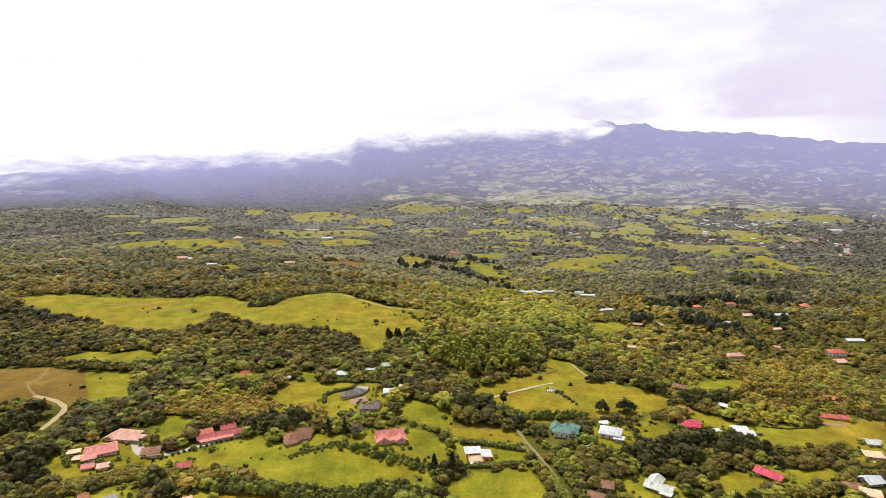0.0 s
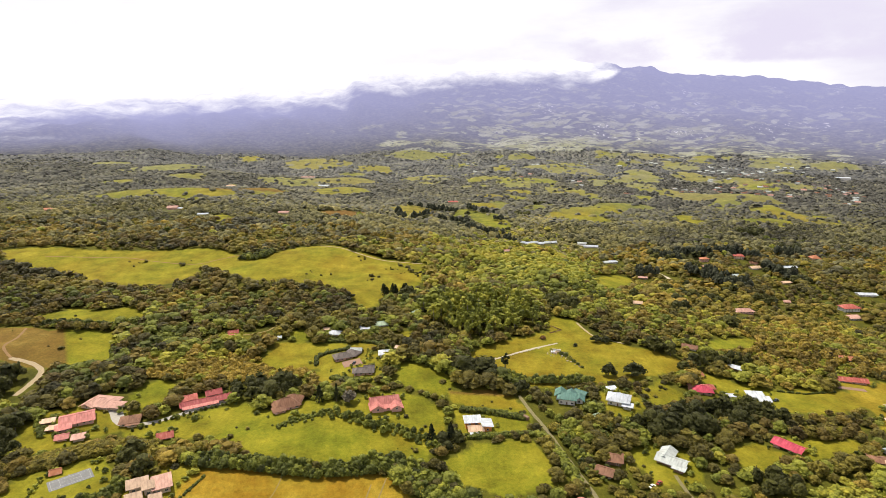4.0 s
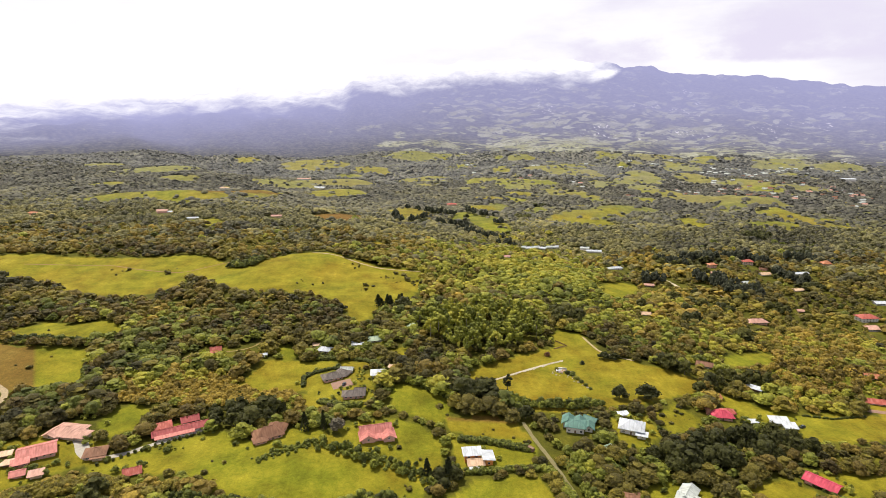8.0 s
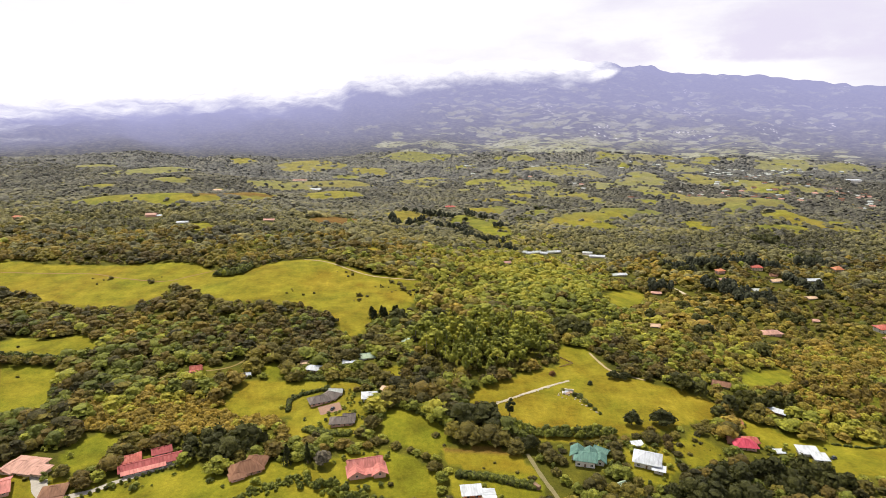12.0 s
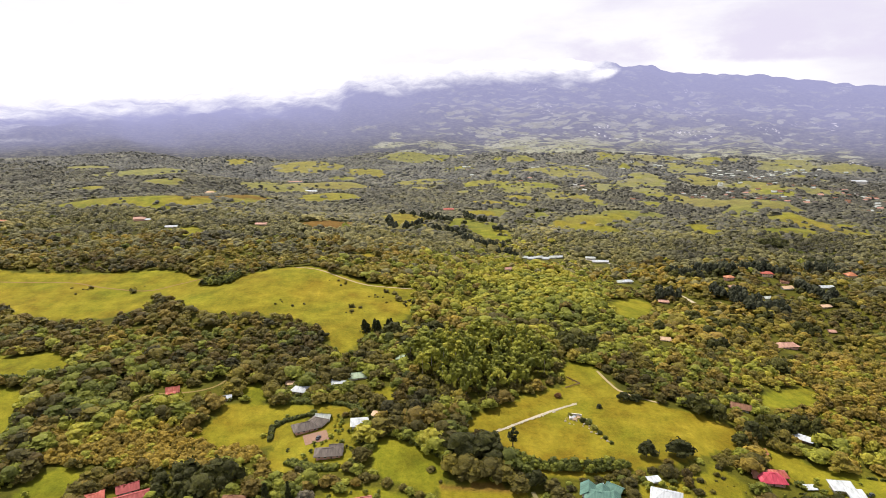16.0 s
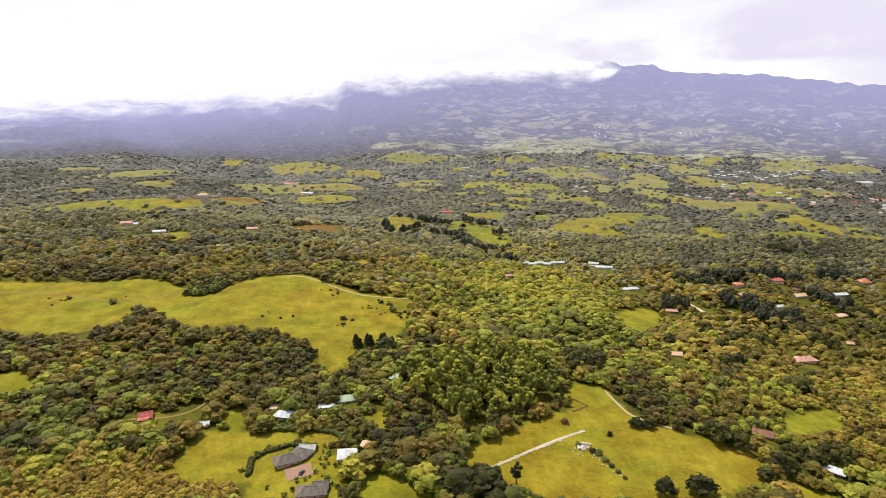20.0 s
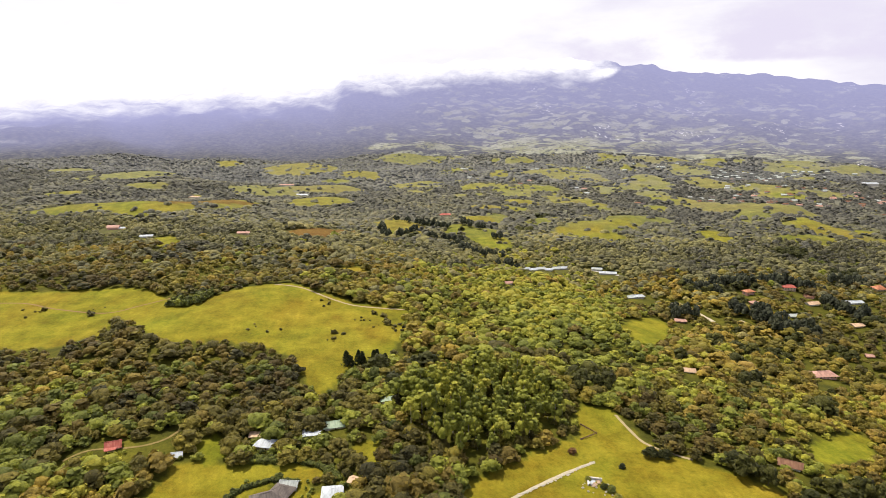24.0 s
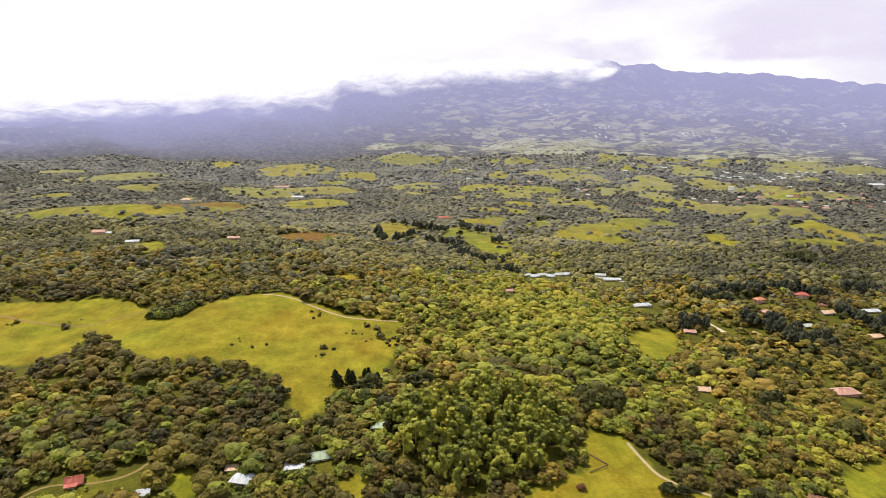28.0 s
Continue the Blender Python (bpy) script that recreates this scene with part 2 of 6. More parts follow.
def ground_material():
    m, nt, p = material("ground_cover")
    pos = place(nt)
    cov = node(nt, "Attribute", attribute_name="cover")
    sep = node(nt, "SeparateColor", {0: cov.outputs["Color"]})
    dry, bare, grass = sep.outputs[0], sep.outputs[1], sep.outputs[2]
    n1, n2, n3 = noise_tex(nt, 0.013, 6, pos, 0.62), noise_tex(nt, 0.045, 9, pos, 0.66), noise_tex(nt, 0.42, 7, pos, 0.7)
    tuft = noise_tex(nt, 1.6, 3, pos, 0.6)
    rows = noise_tex(nt, 0.16, 5, node(nt, "Mapping", {"Vector": pos, "Rotation": (0, 0, 0.6), "Scale": (1.0, 0.16, 1.0)}).outputs[0], 0.7)
    lush = ramp(nt, n2, [(0.30, (0.078, 0.090, 0.007)), (0.5, (0.146, 0.155, 0.011)), (0.70, (0.235, 0.222, 0.018))])
    hay = ramp(nt, n2, [(0.25, (0.165, 0.082, 0.008)), (0.42, (0.218, 0.126, 0.011)), (0.55, (0.255, 0.166, 0.017)), (0.75, (0.33, 0.238, 0.032))])
    shift = node(nt, "Math", {0: n1, 1: -0.5}, operation="ADD").outputs[0]
    d2 = node(nt, "Math", {0: shift, 1: 1.5, 2: dry}, operation="MULTIPLY_ADD", use_clamp=True).outputs[0]
    col = mixc(nt, d2, lush, hay)
    # distance haze painted into the grass colour, by the cover's alpha
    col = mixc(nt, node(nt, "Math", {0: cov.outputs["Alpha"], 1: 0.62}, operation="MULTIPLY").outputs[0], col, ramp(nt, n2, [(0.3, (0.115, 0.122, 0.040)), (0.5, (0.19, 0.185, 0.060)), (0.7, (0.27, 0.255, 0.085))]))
    soil = ramp(nt, n2, [(0.3, (0.105, 0.052, 0.014)), (0.6, (0.150, 0.084, 0.024)), (0.8, (0.23, 0.150, 0.052))])
    col = mixc(nt, bare, col, soil)
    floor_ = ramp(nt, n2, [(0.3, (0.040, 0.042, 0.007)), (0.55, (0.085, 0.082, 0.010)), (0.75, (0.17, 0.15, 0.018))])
    # the same painted haze greys the far woodland floor
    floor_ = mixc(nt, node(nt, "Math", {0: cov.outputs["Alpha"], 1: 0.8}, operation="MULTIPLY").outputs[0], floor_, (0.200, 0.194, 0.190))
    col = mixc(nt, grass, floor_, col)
    col = mixc(nt, 1.0, col, ramp(nt, n3, [(0.3, (0.74, 0.77, 0.72)), (0.5, (1.0, 1.0, 1.0)), (0.7, (1.22, 1.19, 1.14))]), "MULTIPLY")
    col = mixc(nt, 1.0, col, ramp(nt, tuft, [(0.34, (0.84, 0.86, 0.84)), (0.5, (1.0, 1.0, 1.0)), (0.66, (1.14, 1.12, 1.08))]), "MULTIPLY")
    col = mixc(nt, 1.0, col, ramp(nt, rows, [(0.3, (0.90, 0.92, 0.90)), (0.7, (1.10, 1.08, 1.06))]), "MULTIPLY")
    nt.links.new(col, p.inputs["Base Color"])
    p.inputs["Roughness"].default_value, p.inputs["Specular IOR Level"].default_value = 0.9, 0.08
    b = node(nt, "Bump", {"Height": n3, "Strength": 0.5, "Distance": 0.5})
    nt.links.new(b.outputs[0], p.inputs["Normal"])
    return m


def backdrop_material():
    """The volcano's far slopes: woods, a patchwork of pastures and village specks; a plain glowing distance, with haze
    and cloud painted on as emission.
    """
    m, nt, p = material("far_slopes")
    pos = place(nt)
    sep = node(nt, "SeparateXYZ", {0: pos})
    flat = node(nt, "CombineXYZ", {0: sep.outputs["X"], 1: sep.outputs["Y"]}).outputs[0]
    bent = node(nt, "VectorMath", {0: flat, 1: node(nt, "VectorMath", {0: node(nt, "TexNoise", {"Vector": flat, "Scale": 0.012, "Detail": 3.0}).outputs["Color"], 1: (46.0, 46.0, 0.0)}, operation="MULTIPLY").outputs[0]}, operation="ADD").outputs[0]
    plots = node(nt, "TexVoronoi", {"Vector": node(nt, "Mapping", {"Vector": bent, "Scale": (0.019, 0.032, 1.0)}).outputs[0], "Scale": 1.0})
    pick = node(nt, "SeparateColor", {0: plots.outputs["Color"]})
    n1, n3 = noise_tex(nt, 0.0030, 4, pos), noise_tex(nt, 0.045, 6, pos, 0.75)
    fine = noise_tex(nt, 0.11, 4, pos, 0.7)
    woods = ramp(nt, n3, [(0.36, (0.020, 0.021, 0.017)), (0.5, (0.066, 0.066, 0.052)), (0.66, (0.150, 0.145, 0.105))])
    field = mixc(nt, pick.outputs[1], ramp(nt, fine, [(0.3, (0.15, 0.16, 0.055)), (0.7, (0.32, 0.31, 0.11))]), ramp(nt, fine, [(0.3, (0.24, 0.25, 0.16)), (0.7, (0.50, 0.50, 0.38))]))
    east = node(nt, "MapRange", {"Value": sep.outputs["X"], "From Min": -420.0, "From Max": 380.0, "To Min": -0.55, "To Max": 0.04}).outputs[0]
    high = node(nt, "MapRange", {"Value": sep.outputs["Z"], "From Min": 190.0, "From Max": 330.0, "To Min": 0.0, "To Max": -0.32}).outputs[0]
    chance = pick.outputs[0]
    # cloud shade on the eastern slopes, painted in by thinning the pale plots
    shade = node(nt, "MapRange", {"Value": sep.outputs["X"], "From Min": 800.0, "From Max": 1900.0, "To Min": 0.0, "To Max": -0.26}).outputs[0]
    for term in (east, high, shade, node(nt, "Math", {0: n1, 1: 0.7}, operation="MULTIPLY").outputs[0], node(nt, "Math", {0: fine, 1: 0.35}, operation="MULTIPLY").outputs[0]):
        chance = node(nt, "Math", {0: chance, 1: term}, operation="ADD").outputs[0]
    patch = node(nt, "MapRange", {"Value": chance, "From Min": 1.14, "From Max": 1.30, "To Max": 0.72}).outputs[0]
    known = node(nt, "Math", {0: node(nt, "Attribute", attribute_name="field").outputs["Fac"], 1: node(nt, "MapRange", {"Value": n3, "From Min": 0.42, "From Max": 0.50, "To Max": 0.8}).outputs[0]}, operation="MULTIPLY").outputs[0]
    patch = node(nt, "Math", {0: patch, 1: known}, operation="MAXIMUM").outputs[0]
    col = mixc(nt, patch, woods, field)
    # specks of village roofs
    roofs = node(nt, "SeparateColor", {0: node(nt, "TexVoronoi", {"Vector": node(nt, "Mapping", {"Vector": flat, "Scale": (0.13, 0.07, 1.0)}).outputs[0], "Scale": 1.0}).outputs["Color"]}).outputs[0]
    town = node(nt, "Math", {0: roofs, 1: node(nt, "MapRange", {"Value": noise_tex(nt, 0.004, 3, flat), "From Min": 0.42, "From Max": 0.62, "To Min": -0.25, "To Max": 0.06}).outputs[0]}, operation="ADD").outputs[0]
    town = node(nt, "Math", {0: town, 1: east}, operation="ADD").outputs[0]
    col = mixc(nt, node(nt, "MapRange", {"Value": town, "From Min": 1.035, "From Max": 1.065}).outputs[0], col, (0.62, 0.60, 0.60))
    nt.links.new(col, p.inputs["Base Color"])
    p.inputs["Roughness"].default_value, p.inputs["Specular IOR Level"].default_value = 1.0, 0.0
    # haze painted as a bluish glow that grows with distance and westward
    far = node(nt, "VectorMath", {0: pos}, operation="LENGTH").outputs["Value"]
    painted_haze = ramp(nt, node(nt, "MapRange", {"Value": far, "From Min": 2700.0, "From Max": 4600.0}).outputs[0], [(0.08, (0.10,) * 3), (0.3, (0.42,) * 3), (0.6, (0.70,) * 3), (1.0, (0.85,) * 3)])
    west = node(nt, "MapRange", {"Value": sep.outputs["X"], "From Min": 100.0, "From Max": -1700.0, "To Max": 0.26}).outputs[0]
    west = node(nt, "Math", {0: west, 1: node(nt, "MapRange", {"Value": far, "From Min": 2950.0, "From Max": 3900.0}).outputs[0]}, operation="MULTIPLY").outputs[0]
    painted_haze = node(nt, "Math", {0: painted_haze, 1: west}, operation="ADD", use_clamp=True).outputs[0]
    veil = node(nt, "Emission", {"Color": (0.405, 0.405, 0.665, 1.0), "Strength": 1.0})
    mix = node(nt, "MixShader", {0: painted_haze, 1: p.outputs[0], 2: veil.outputs[0]})
    # cloud hanging on the rim, painted on the slopes as a white glow
    over = node(nt, "Attribute", attribute_name="over").outputs["Fac"]
    wisp = noise_tex(nt, 0.0052, 7, pos, 0.62)
    deep = node(nt, "Math", {0: node(nt, "Math", {0: wisp, 1: -0.5}, operation="ADD").outputs[0], 1: 270.0, 2: over}, operation="MULTIPLY_ADD").outputs[0]
    cloud = node(nt, "MapRange", {"Value": deep, "From Min": -120.0, "From Max": 46.0})
    cloud.interpolation_type = "SMOOTHSTEP"
    white = node(nt, "Emission", {"Color": (0.95, 0.93, 1.0, 1.0), "Strength": 1.0})
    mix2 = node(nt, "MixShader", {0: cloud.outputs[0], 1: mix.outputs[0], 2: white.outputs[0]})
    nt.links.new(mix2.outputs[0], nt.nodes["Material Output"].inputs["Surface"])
    return m


M_GROUND, M_BACKDROP = ground_material(), backdrop_material()

# ---- the lie of the land ----
def smooth(a):
    a = np.clip(a, 0, 1)
    return a * a * (3 - 2 * a)


RIM_AZ = [-90, -50, -37, -28, -20, -14, -9, -8, 0, 6, 11.7, 14.3, 16.1, 17.8, 19.8, 22.6, 27, 30.5, 34.4, 37, 50, 90]
RIM_Z = [40, 120, 172, 222, 246, 262, 284, 356, 386, 402, 420, 428, 434, 455, 404, 385, 362, 318, 288, 272, 230, 150]    # skyline below the cloud
RIM_HIDDEN = [40, 50, 60, 75, 90, 95, 100, 90, 90, 90, 70, 40, 8, 0, 0, 0, 0, 0, 0, 0, 0, 0]    # what the cloud hides


def land(x, y):
    """Height of the ground: a shelf with two grassy knolls, falling to a plain, then rising to the volcano's rim."""
    x, y = np.asarray(x, float), np.asarray(y, float)
    a = 0.8 * x + 0.6 * (y - 693)
    z = 4.2 - 50 / (1 + np.exp(-np.clip((a - 189) / 67, -30, 30)))
    z = z + 5.6 * np.exp(-((x + 147) / 105) ** 2 - ((y - 819) / 77) ** 2) + 5.6 * np.exp(-((x + 490) / 182) ** 2 - ((y - 826) / 84) ** 2)
    z = z + 3.1 * np.sin(x / 66 + 1.3) * np.cos(y / 85 + 0.4) + 1.5 * np.sin(x / 29 - y / 46)
    far = smooth((y - 1260) / 980)
    z = z + far * (12.6 * np.sin(x / 196 + y / 364) * np.cos(y / 168 - x / 434) + 7 * np.sin(x / 88 + 2) * np.cos(y / 99))
    r, az = np.hypot(x, y), np.degrees(np.arctan2(x, y))
    s = np.clip((r - 2700) / 1900, 0, 1)
    rough = s * (14 * np.sin(x / 97 + y / 170) * np.sin(y / 83 - x / 140) + 7 * np.sin(x / 31 + y / 47) + 5 * s * np.sin(x / 23 + 1.3 * np.sin(x / 57)) + 3 * np.sin(x / 11 + y / 29))
    if np.max(y) > 1100:
        for cx, cy, rx, ry in FAR_A + FAR_B + FAR_C:
            z = z + min(11.0, 0.13 * rx) * np.exp(-((x - cx) / (1.1 * rx)) ** 2 - ((y - cy - 0.3 * ry) / (1.1 * ry)) ** 2)
    return z * (1 - 0.6 * s) + (np.interp(az, RIM_AZ, RIM_Z) + np.interp(az, RIM_AZ, RIM_HIDDEN) + 40) * s ** 1.5 + rough - np.clip(r - 4600, 0, None) * 0.8


def land_at(x, y):
    return float(land(x, y))


FIELDS, HEDGES = {}, {}
FIELDS['hill_pasture'] = (0.34, [(-621, 825), (-585, 837), (-503, 822), (-414, 833), (-357, 841), (-309, 835), (-273, 797), (-235, 800), (-197, 838), (-157, 841), (-113, 815), (-71, 794), (-24, 791), (-18, 718), (-31, 661), (-57, 625), (-77, 590), (-87, 602), (-106, 650), (-142, 683), (-183, 689), (-217, 680), (-245, 694), (-285, 738), (-305, 750), (-298, 706), (-323, 686), (-372, 676), (-399, 679), (-453, 713), (-522, 743), (-560, 757)])
FIELDS['left_meadow'] = (0.30, [(-398, 571), (-376, 593), (-339, 581), (-317, 600), (-285, 569), (-314, 546), (-346, 537), (-367, 537)])
FIELDS['ploughed_field'] = (0.12, [(-449, 538), (-383, 536), (-358, 525), (-298, 530), (-274, 476), (-279, 456), (-306, 454), (-329, 455), (-353, 464), (-380, 450)])
FIELDS['garden_lawn'] = (0.05, [(-227, 418), (-216, 435), (-200, 428), (-194, 407), (-210, 392), (-222, 404)])
FIELDS['lower_meadow'] = (0.24, [(-203, 362), (-181, 384), (-155, 398), (-145, 405), (-119, 388), (-96, 401), (-73, 397), (-56, 388), (-39, 370), (-15, 360), (-1, 350), (-7, 331), (-28, 331), (-45, 332), (-74, 324), (-102, 330), (-121, 336), (-132, 347), (-157, 355), (-170, 353), (-187, 343)])
FIELDS['hay_field'] = (0.90, [(-134, 323), (-120, 326), (-103, 320), (-75, 316), (-49, 319), (-32, 321), (-14, 299), (-3, 283), (5, 270), (-152, 262), (-142, 293), (-142, 307)])
FIELDS['court_lawn'] = (0.20, [(-240, 292), (-235, 311), (-229, 320), (-215, 331), (-197, 334), (-182, 316), (-176, 301), (-178, 286), (-197, 285), (-188, 265), (-237, 268), (-244, 278)])
FIELDS['yard'] = (0.35, [(-171, 278), (-169, 306), (-161, 321), (-137, 324), (-142, 307), (-142, 293), (-152, 262), (-169, 262)])
FIELDS['west_yard'] = (0.35, [(-262, 345), (-270, 371), (-265, 385), (-250, 389), (-236, 390), (-203, 389), (-196, 364), (-219, 359), (-230, 340), (-249, 334)])
FIELDS['walled_meadow'] = (0.20, [(1, 331), (25, 349), (59, 349), (66, 319), (61, 304), (37, 296), (22, 303), (9, 313)])
FIELDS['bank_pasture'] = (0.50, [(5, 416), (37, 418), (51, 409), (57, 389), (31, 392), (19, 394), (7, 403)])
FIELDS['orange_house_yard'] = (0.20, [(7, 392), (19, 393), (58, 388), (61, 365), (36, 357), (10, 359)])
FIELDS['strip_meadow'] = (0.20, [(-37, 456), (-24, 459), (8, 436), (11, 420), (-1, 405), (-18, 415), (-33, 427)])
FIELDS['yellow_meadow'] = (0.46, [(23, 482), (60, 510), (91, 530), (101, 539), (103, 568), (117, 582), (135, 573), (141, 540), (151, 517), (179, 501), (205, 482), (191, 456), (153, 438), (119, 426), (105, 422), (75, 420), (51, 430), (48, 444), (38, 459), (22, 465)])
FIELDS['upper_lawn'] = (0.38, [(-153, 467), (-148, 488), (-143, 510), (-134, 514), (-112, 507), (-72, 507), (-45, 491), (-70, 491), (-94, 491), (-97, 455), (-128, 454)])
FIELDS['villa_lawn'] = (0.30, [(-98, 461), (-94, 488), (-60, 488), (-42, 451), (-44, 424), (-82, 426), (-97, 435)])
FIELDS['pink_house_lawn'] = (0.15, [(-64, 401), (-34, 412), (-13, 407), (3, 387), (2, 363), (-8, 353), (-21, 366), (-54, 377)])
FIELDS['white_house_lawn'] = (0.35, [(113, 409), (124, 419), (139, 418), (145, 399), (131, 379), (112, 376)])
FIELDS['small_paddock'] = (0.15, [(148, 424), (169, 437), (177, 416), (161, 398), (147, 395)])
FIELDS['long_lawn'] = (0.35, [(202, 459), (225, 457), (238, 437), (252, 430), (288, 433), (311, 428), (310, 408), (288, 394), (260, 388), (236, 395), (215, 410), (202, 428)])
FIELDS['east_yard'] = (0.50, [(310, 450), (342, 459), (381, 459), (304, 362), (286, 367), (303, 401)])
FIELDS['shaded_lawn'] = (0.30, [(172, 343), (199, 353), (207, 336), (194, 322), (170, 324)])
FIELDS['red_house_lawn'] = (0.15, [(209, 362), (229, 357), (261, 351), (249, 334), (215, 327), (206, 347)])
FIELDS['grey_house_lawn'] = (0.15, [(111, 340), (131, 346), (156, 338), (147, 312), (118, 308), (113, 325)])
FIELDS['bush_meadow'] = (0.25, [(200, 795), (246, 845), (277, 842), (241, 744), (198, 729)])
FIELDS['lime_patch'] = (0.05, [(255, 547), (281, 564), (304, 571), (309, 562), (283, 530), (243, 521)])
FIELDS['mid_field_a'] = (0.10, [(67, 1389), (119, 1401), (150, 1259), (139, 1191), (98, 1213), (69, 1301)])
FIELDS['mid_field_b'] = (0.10, [(-108, 1430), (-68, 1445), (-58, 1325), (-80, 1264)])
FIELDS['mid_field_c'] = (0.25, [(232, 1363), (321, 1406), (387, 1324), (340, 1277), (266, 1315)])
FIELDS['mid_field_d'] = (0.30, [(534, 1365), (583, 1364), (582, 1302), (541, 1244), (513, 1270)])
FIELDS['sand_yard'] = (0.90, [(-253, 1202), (-221, 1272), (-148, 1318), (-121, 1275), (-183, 1183), (-214, 1154)])
FIELDS['mid_field_e'] = (0.40, [(-130, 947), (-97, 967), (-78, 931), (-95, 901)])
FIELDS['mid_field_f'] = (0.40, [(-183, 977), (-158, 997), (-144, 963), (-165, 948)])
FIELDS['mid_field_g'] = (0.20, [(-449, 1101), (-418, 1135), (-370, 1064), (-380, 1018)])
FIELDS['vine_plot'] = (0.10, [(-142, 530), (-129, 541), (-113, 517), (-128, 510)])
FIELDS['south_lawn_b'] = (0.10, [(-41, 526), (-29, 525), (-21, 501), (-34, 498)])
FAR_A = [(-1140, 2091, 52, 110), (-894, 1984, 99, 180), (-735, 1711, 63, 62), (-845, 1543, 50, 42), (-673, 1345, 96, 45), (-556, 1368, 87, 78), (-520, 2467, 148, 180), (-275, 2293, 88, 95), (-328, 2145, 54, 38), (-474, 1865, 86, 109), (-363, 1966, 83, 55), (-295, 1712, 85, 103), (-281, 2020, 77, 49), (-841, 2662, 57, 53), (-449, 1493, 60, 85), (-391, 3399, 59, 68), (-242, 3039, 79, 68), (-217, 3239, 33, 60), (-30, 3015, 131, 47), (-102, 2845, 148, 105), (106, 2485, 75, 155), (299, 3324, 116, 55), (368, 3047, 159, 96), (567, 2910, 177, 78), (713, 3041, 159, 86), (148, 2033, 51, 48)]
FAR_B = [(208, 1953, 29, 85), (281, 1941, 98, 85), (367, 1737, 72, 108), (411, 2280, 117, 168), (560, 2209, 37, 108), (513, 1943, 36, 79), (709, 2123, 54, 180), (947, 2402, 83, 170), (856, 2023, 69, 101), (649, 1745, 58, 85), (693, 1621, 54, 68), (798, 1567, 78, 109), (773, 1408, 46, 45), (1081, 1785, 60, 54), (1543, 2358, 122, 60), (1369, 2446, 127, 128), (1459, 2966, 77, 65), (1261, 3184, 167, 80), (950, 2697, 105, 68), (418, 1460, 60, 42), (703, 1262, 61, 45), (813, 1278, 41, 41), (914, 1901, 40, 37), (992, 2963, 129, 53), (938, 3325, 145, 42), (575, 3413, 149, 53)]
_rng = np.random.RandomState(5)
FAR_C = [(float(a * b + c), float(b), float(d), float(d * e)) for a, b, c, d, e in zip(_rng.uniform(-0.05, 0.62, 58), _rng.uniform(1330, 2850, 58), _rng.uniform(-60, 60, 58), _rng.uniform(22, 62, 58), _rng.uniform(0.7, 1.7, 58))]
HEDGES['orange_north'] = (3.5, 4.0, 0.25, [(13, 389), (31, 387), (56, 376)])
HEDGES['orange_south'] = (3.0, 4.0, 0.35, [(16, 357), (40, 357), (62, 357)])
HEDGES['lane_west'] = (4.0, 5.0, 0.50, [(62, 357), (71, 331), (75, 312), (77, 298)])
HEDGES['meadow_belt'] = (6.0, 13.0, 0.35, [(-144, 326), (-131, 323), (-114, 323), (-89, 319), (-66, 319), (-46, 323)])
HEDGES['east_belt'] = (7.0, 16.0, 0.35, [(-46, 324), (-33, 330), (-16, 318), (-4, 303), (7, 290)])
HEDGES['pink_south'] = (4.6, 9.0, 0.38, [(-71, 381), (-45, 370), (-24, 362), (0, 347)])
HEDGES['shrub_row'] = (2.2, 5.0, 0.42, [(-106, 365), (-88, 377), (-73, 384)])
HEDGES['red_north'] = (2.2, 2.2, 0.10, [(206, 363), (225, 364), (245, 362), (258, 358)])
HEDGES['red_west'] = (2.0, 2.2, 0.10, [(204, 354), (209, 340), (215, 328)])
HEDGES['red_east'] = (2.0, 2.2, 0.10, [(248, 336), (267, 344)])
HEDGES['lawn_north'] = (1.6, 2.2, 0.20, [(253, 430), (271, 424), (297, 428)])
HEDGES['villa_ring'] = (2.4, 2.6, 0.10, [(-101, 463), (-104, 479), (-97, 487), (-83, 493), (-68, 489)])
HEDGES['villa_arc'] = (3.0, 6.0, 0.25, [(-113, 514), (-94, 513), (-73, 512), (-55, 503), (-46, 487)])
HEDGES['strip_east'] = (6.5, 7.0, 0.40, [(-32, 469), (-19, 458), (-6, 450), (10, 438)])
HEDGES['strip_west'] = (4.0, 5.0, 0.35, [(-35, 461), (-36, 447), (-46, 428)])
HEDGES['villa_south'] = (3.0, 5.0, 0.35, [(-83, 436), (-67, 428), (-53, 428)])
HEDGES['court_belt'] = (6.0, 9.0, 0.25, [(-193, 279), (-184, 288), (-174, 293), (-173, 305)])
HEDGES['west_belt'] = (4.0, 14.0, 0.66, [(-248, 316), (-225, 331), (-201, 345), (-174, 342)])
HEDGES['yard_hedge'] = (1.3, 1.6, 0.20, [(-140, 275), (-136, 293), (-131, 312)])
HEDGES['left_hedge'] = (7.0, 7.0, 0.12, [(-366, 536), (-333, 537), (-294, 541)])
HEDGES['meadow_south'] = (6.0, 9.0, 0.35, [(41, 441), (67, 431), (92, 427), (113, 431)])
HEDGES['lane_east'] = (5.0, 8.0, 0.40, [(76, 362), (81, 341), (86, 315)])
HEDGES['pasture_clump'] = (7.0, 16.0, 0.18, [(-268, 787), (-255, 783), (-241, 778), (-238, 792), (-236, 815)])
HEDGES['pasture_row'] = (4.0, 6.0, 0.30, [(-236, 819), (-222, 832), (-205, 842)])
HEDGES['north_arc'] = (3.0, 6.0, 0.40, [(-106, 531), (-89, 537), (-68, 533), (-50, 524)])


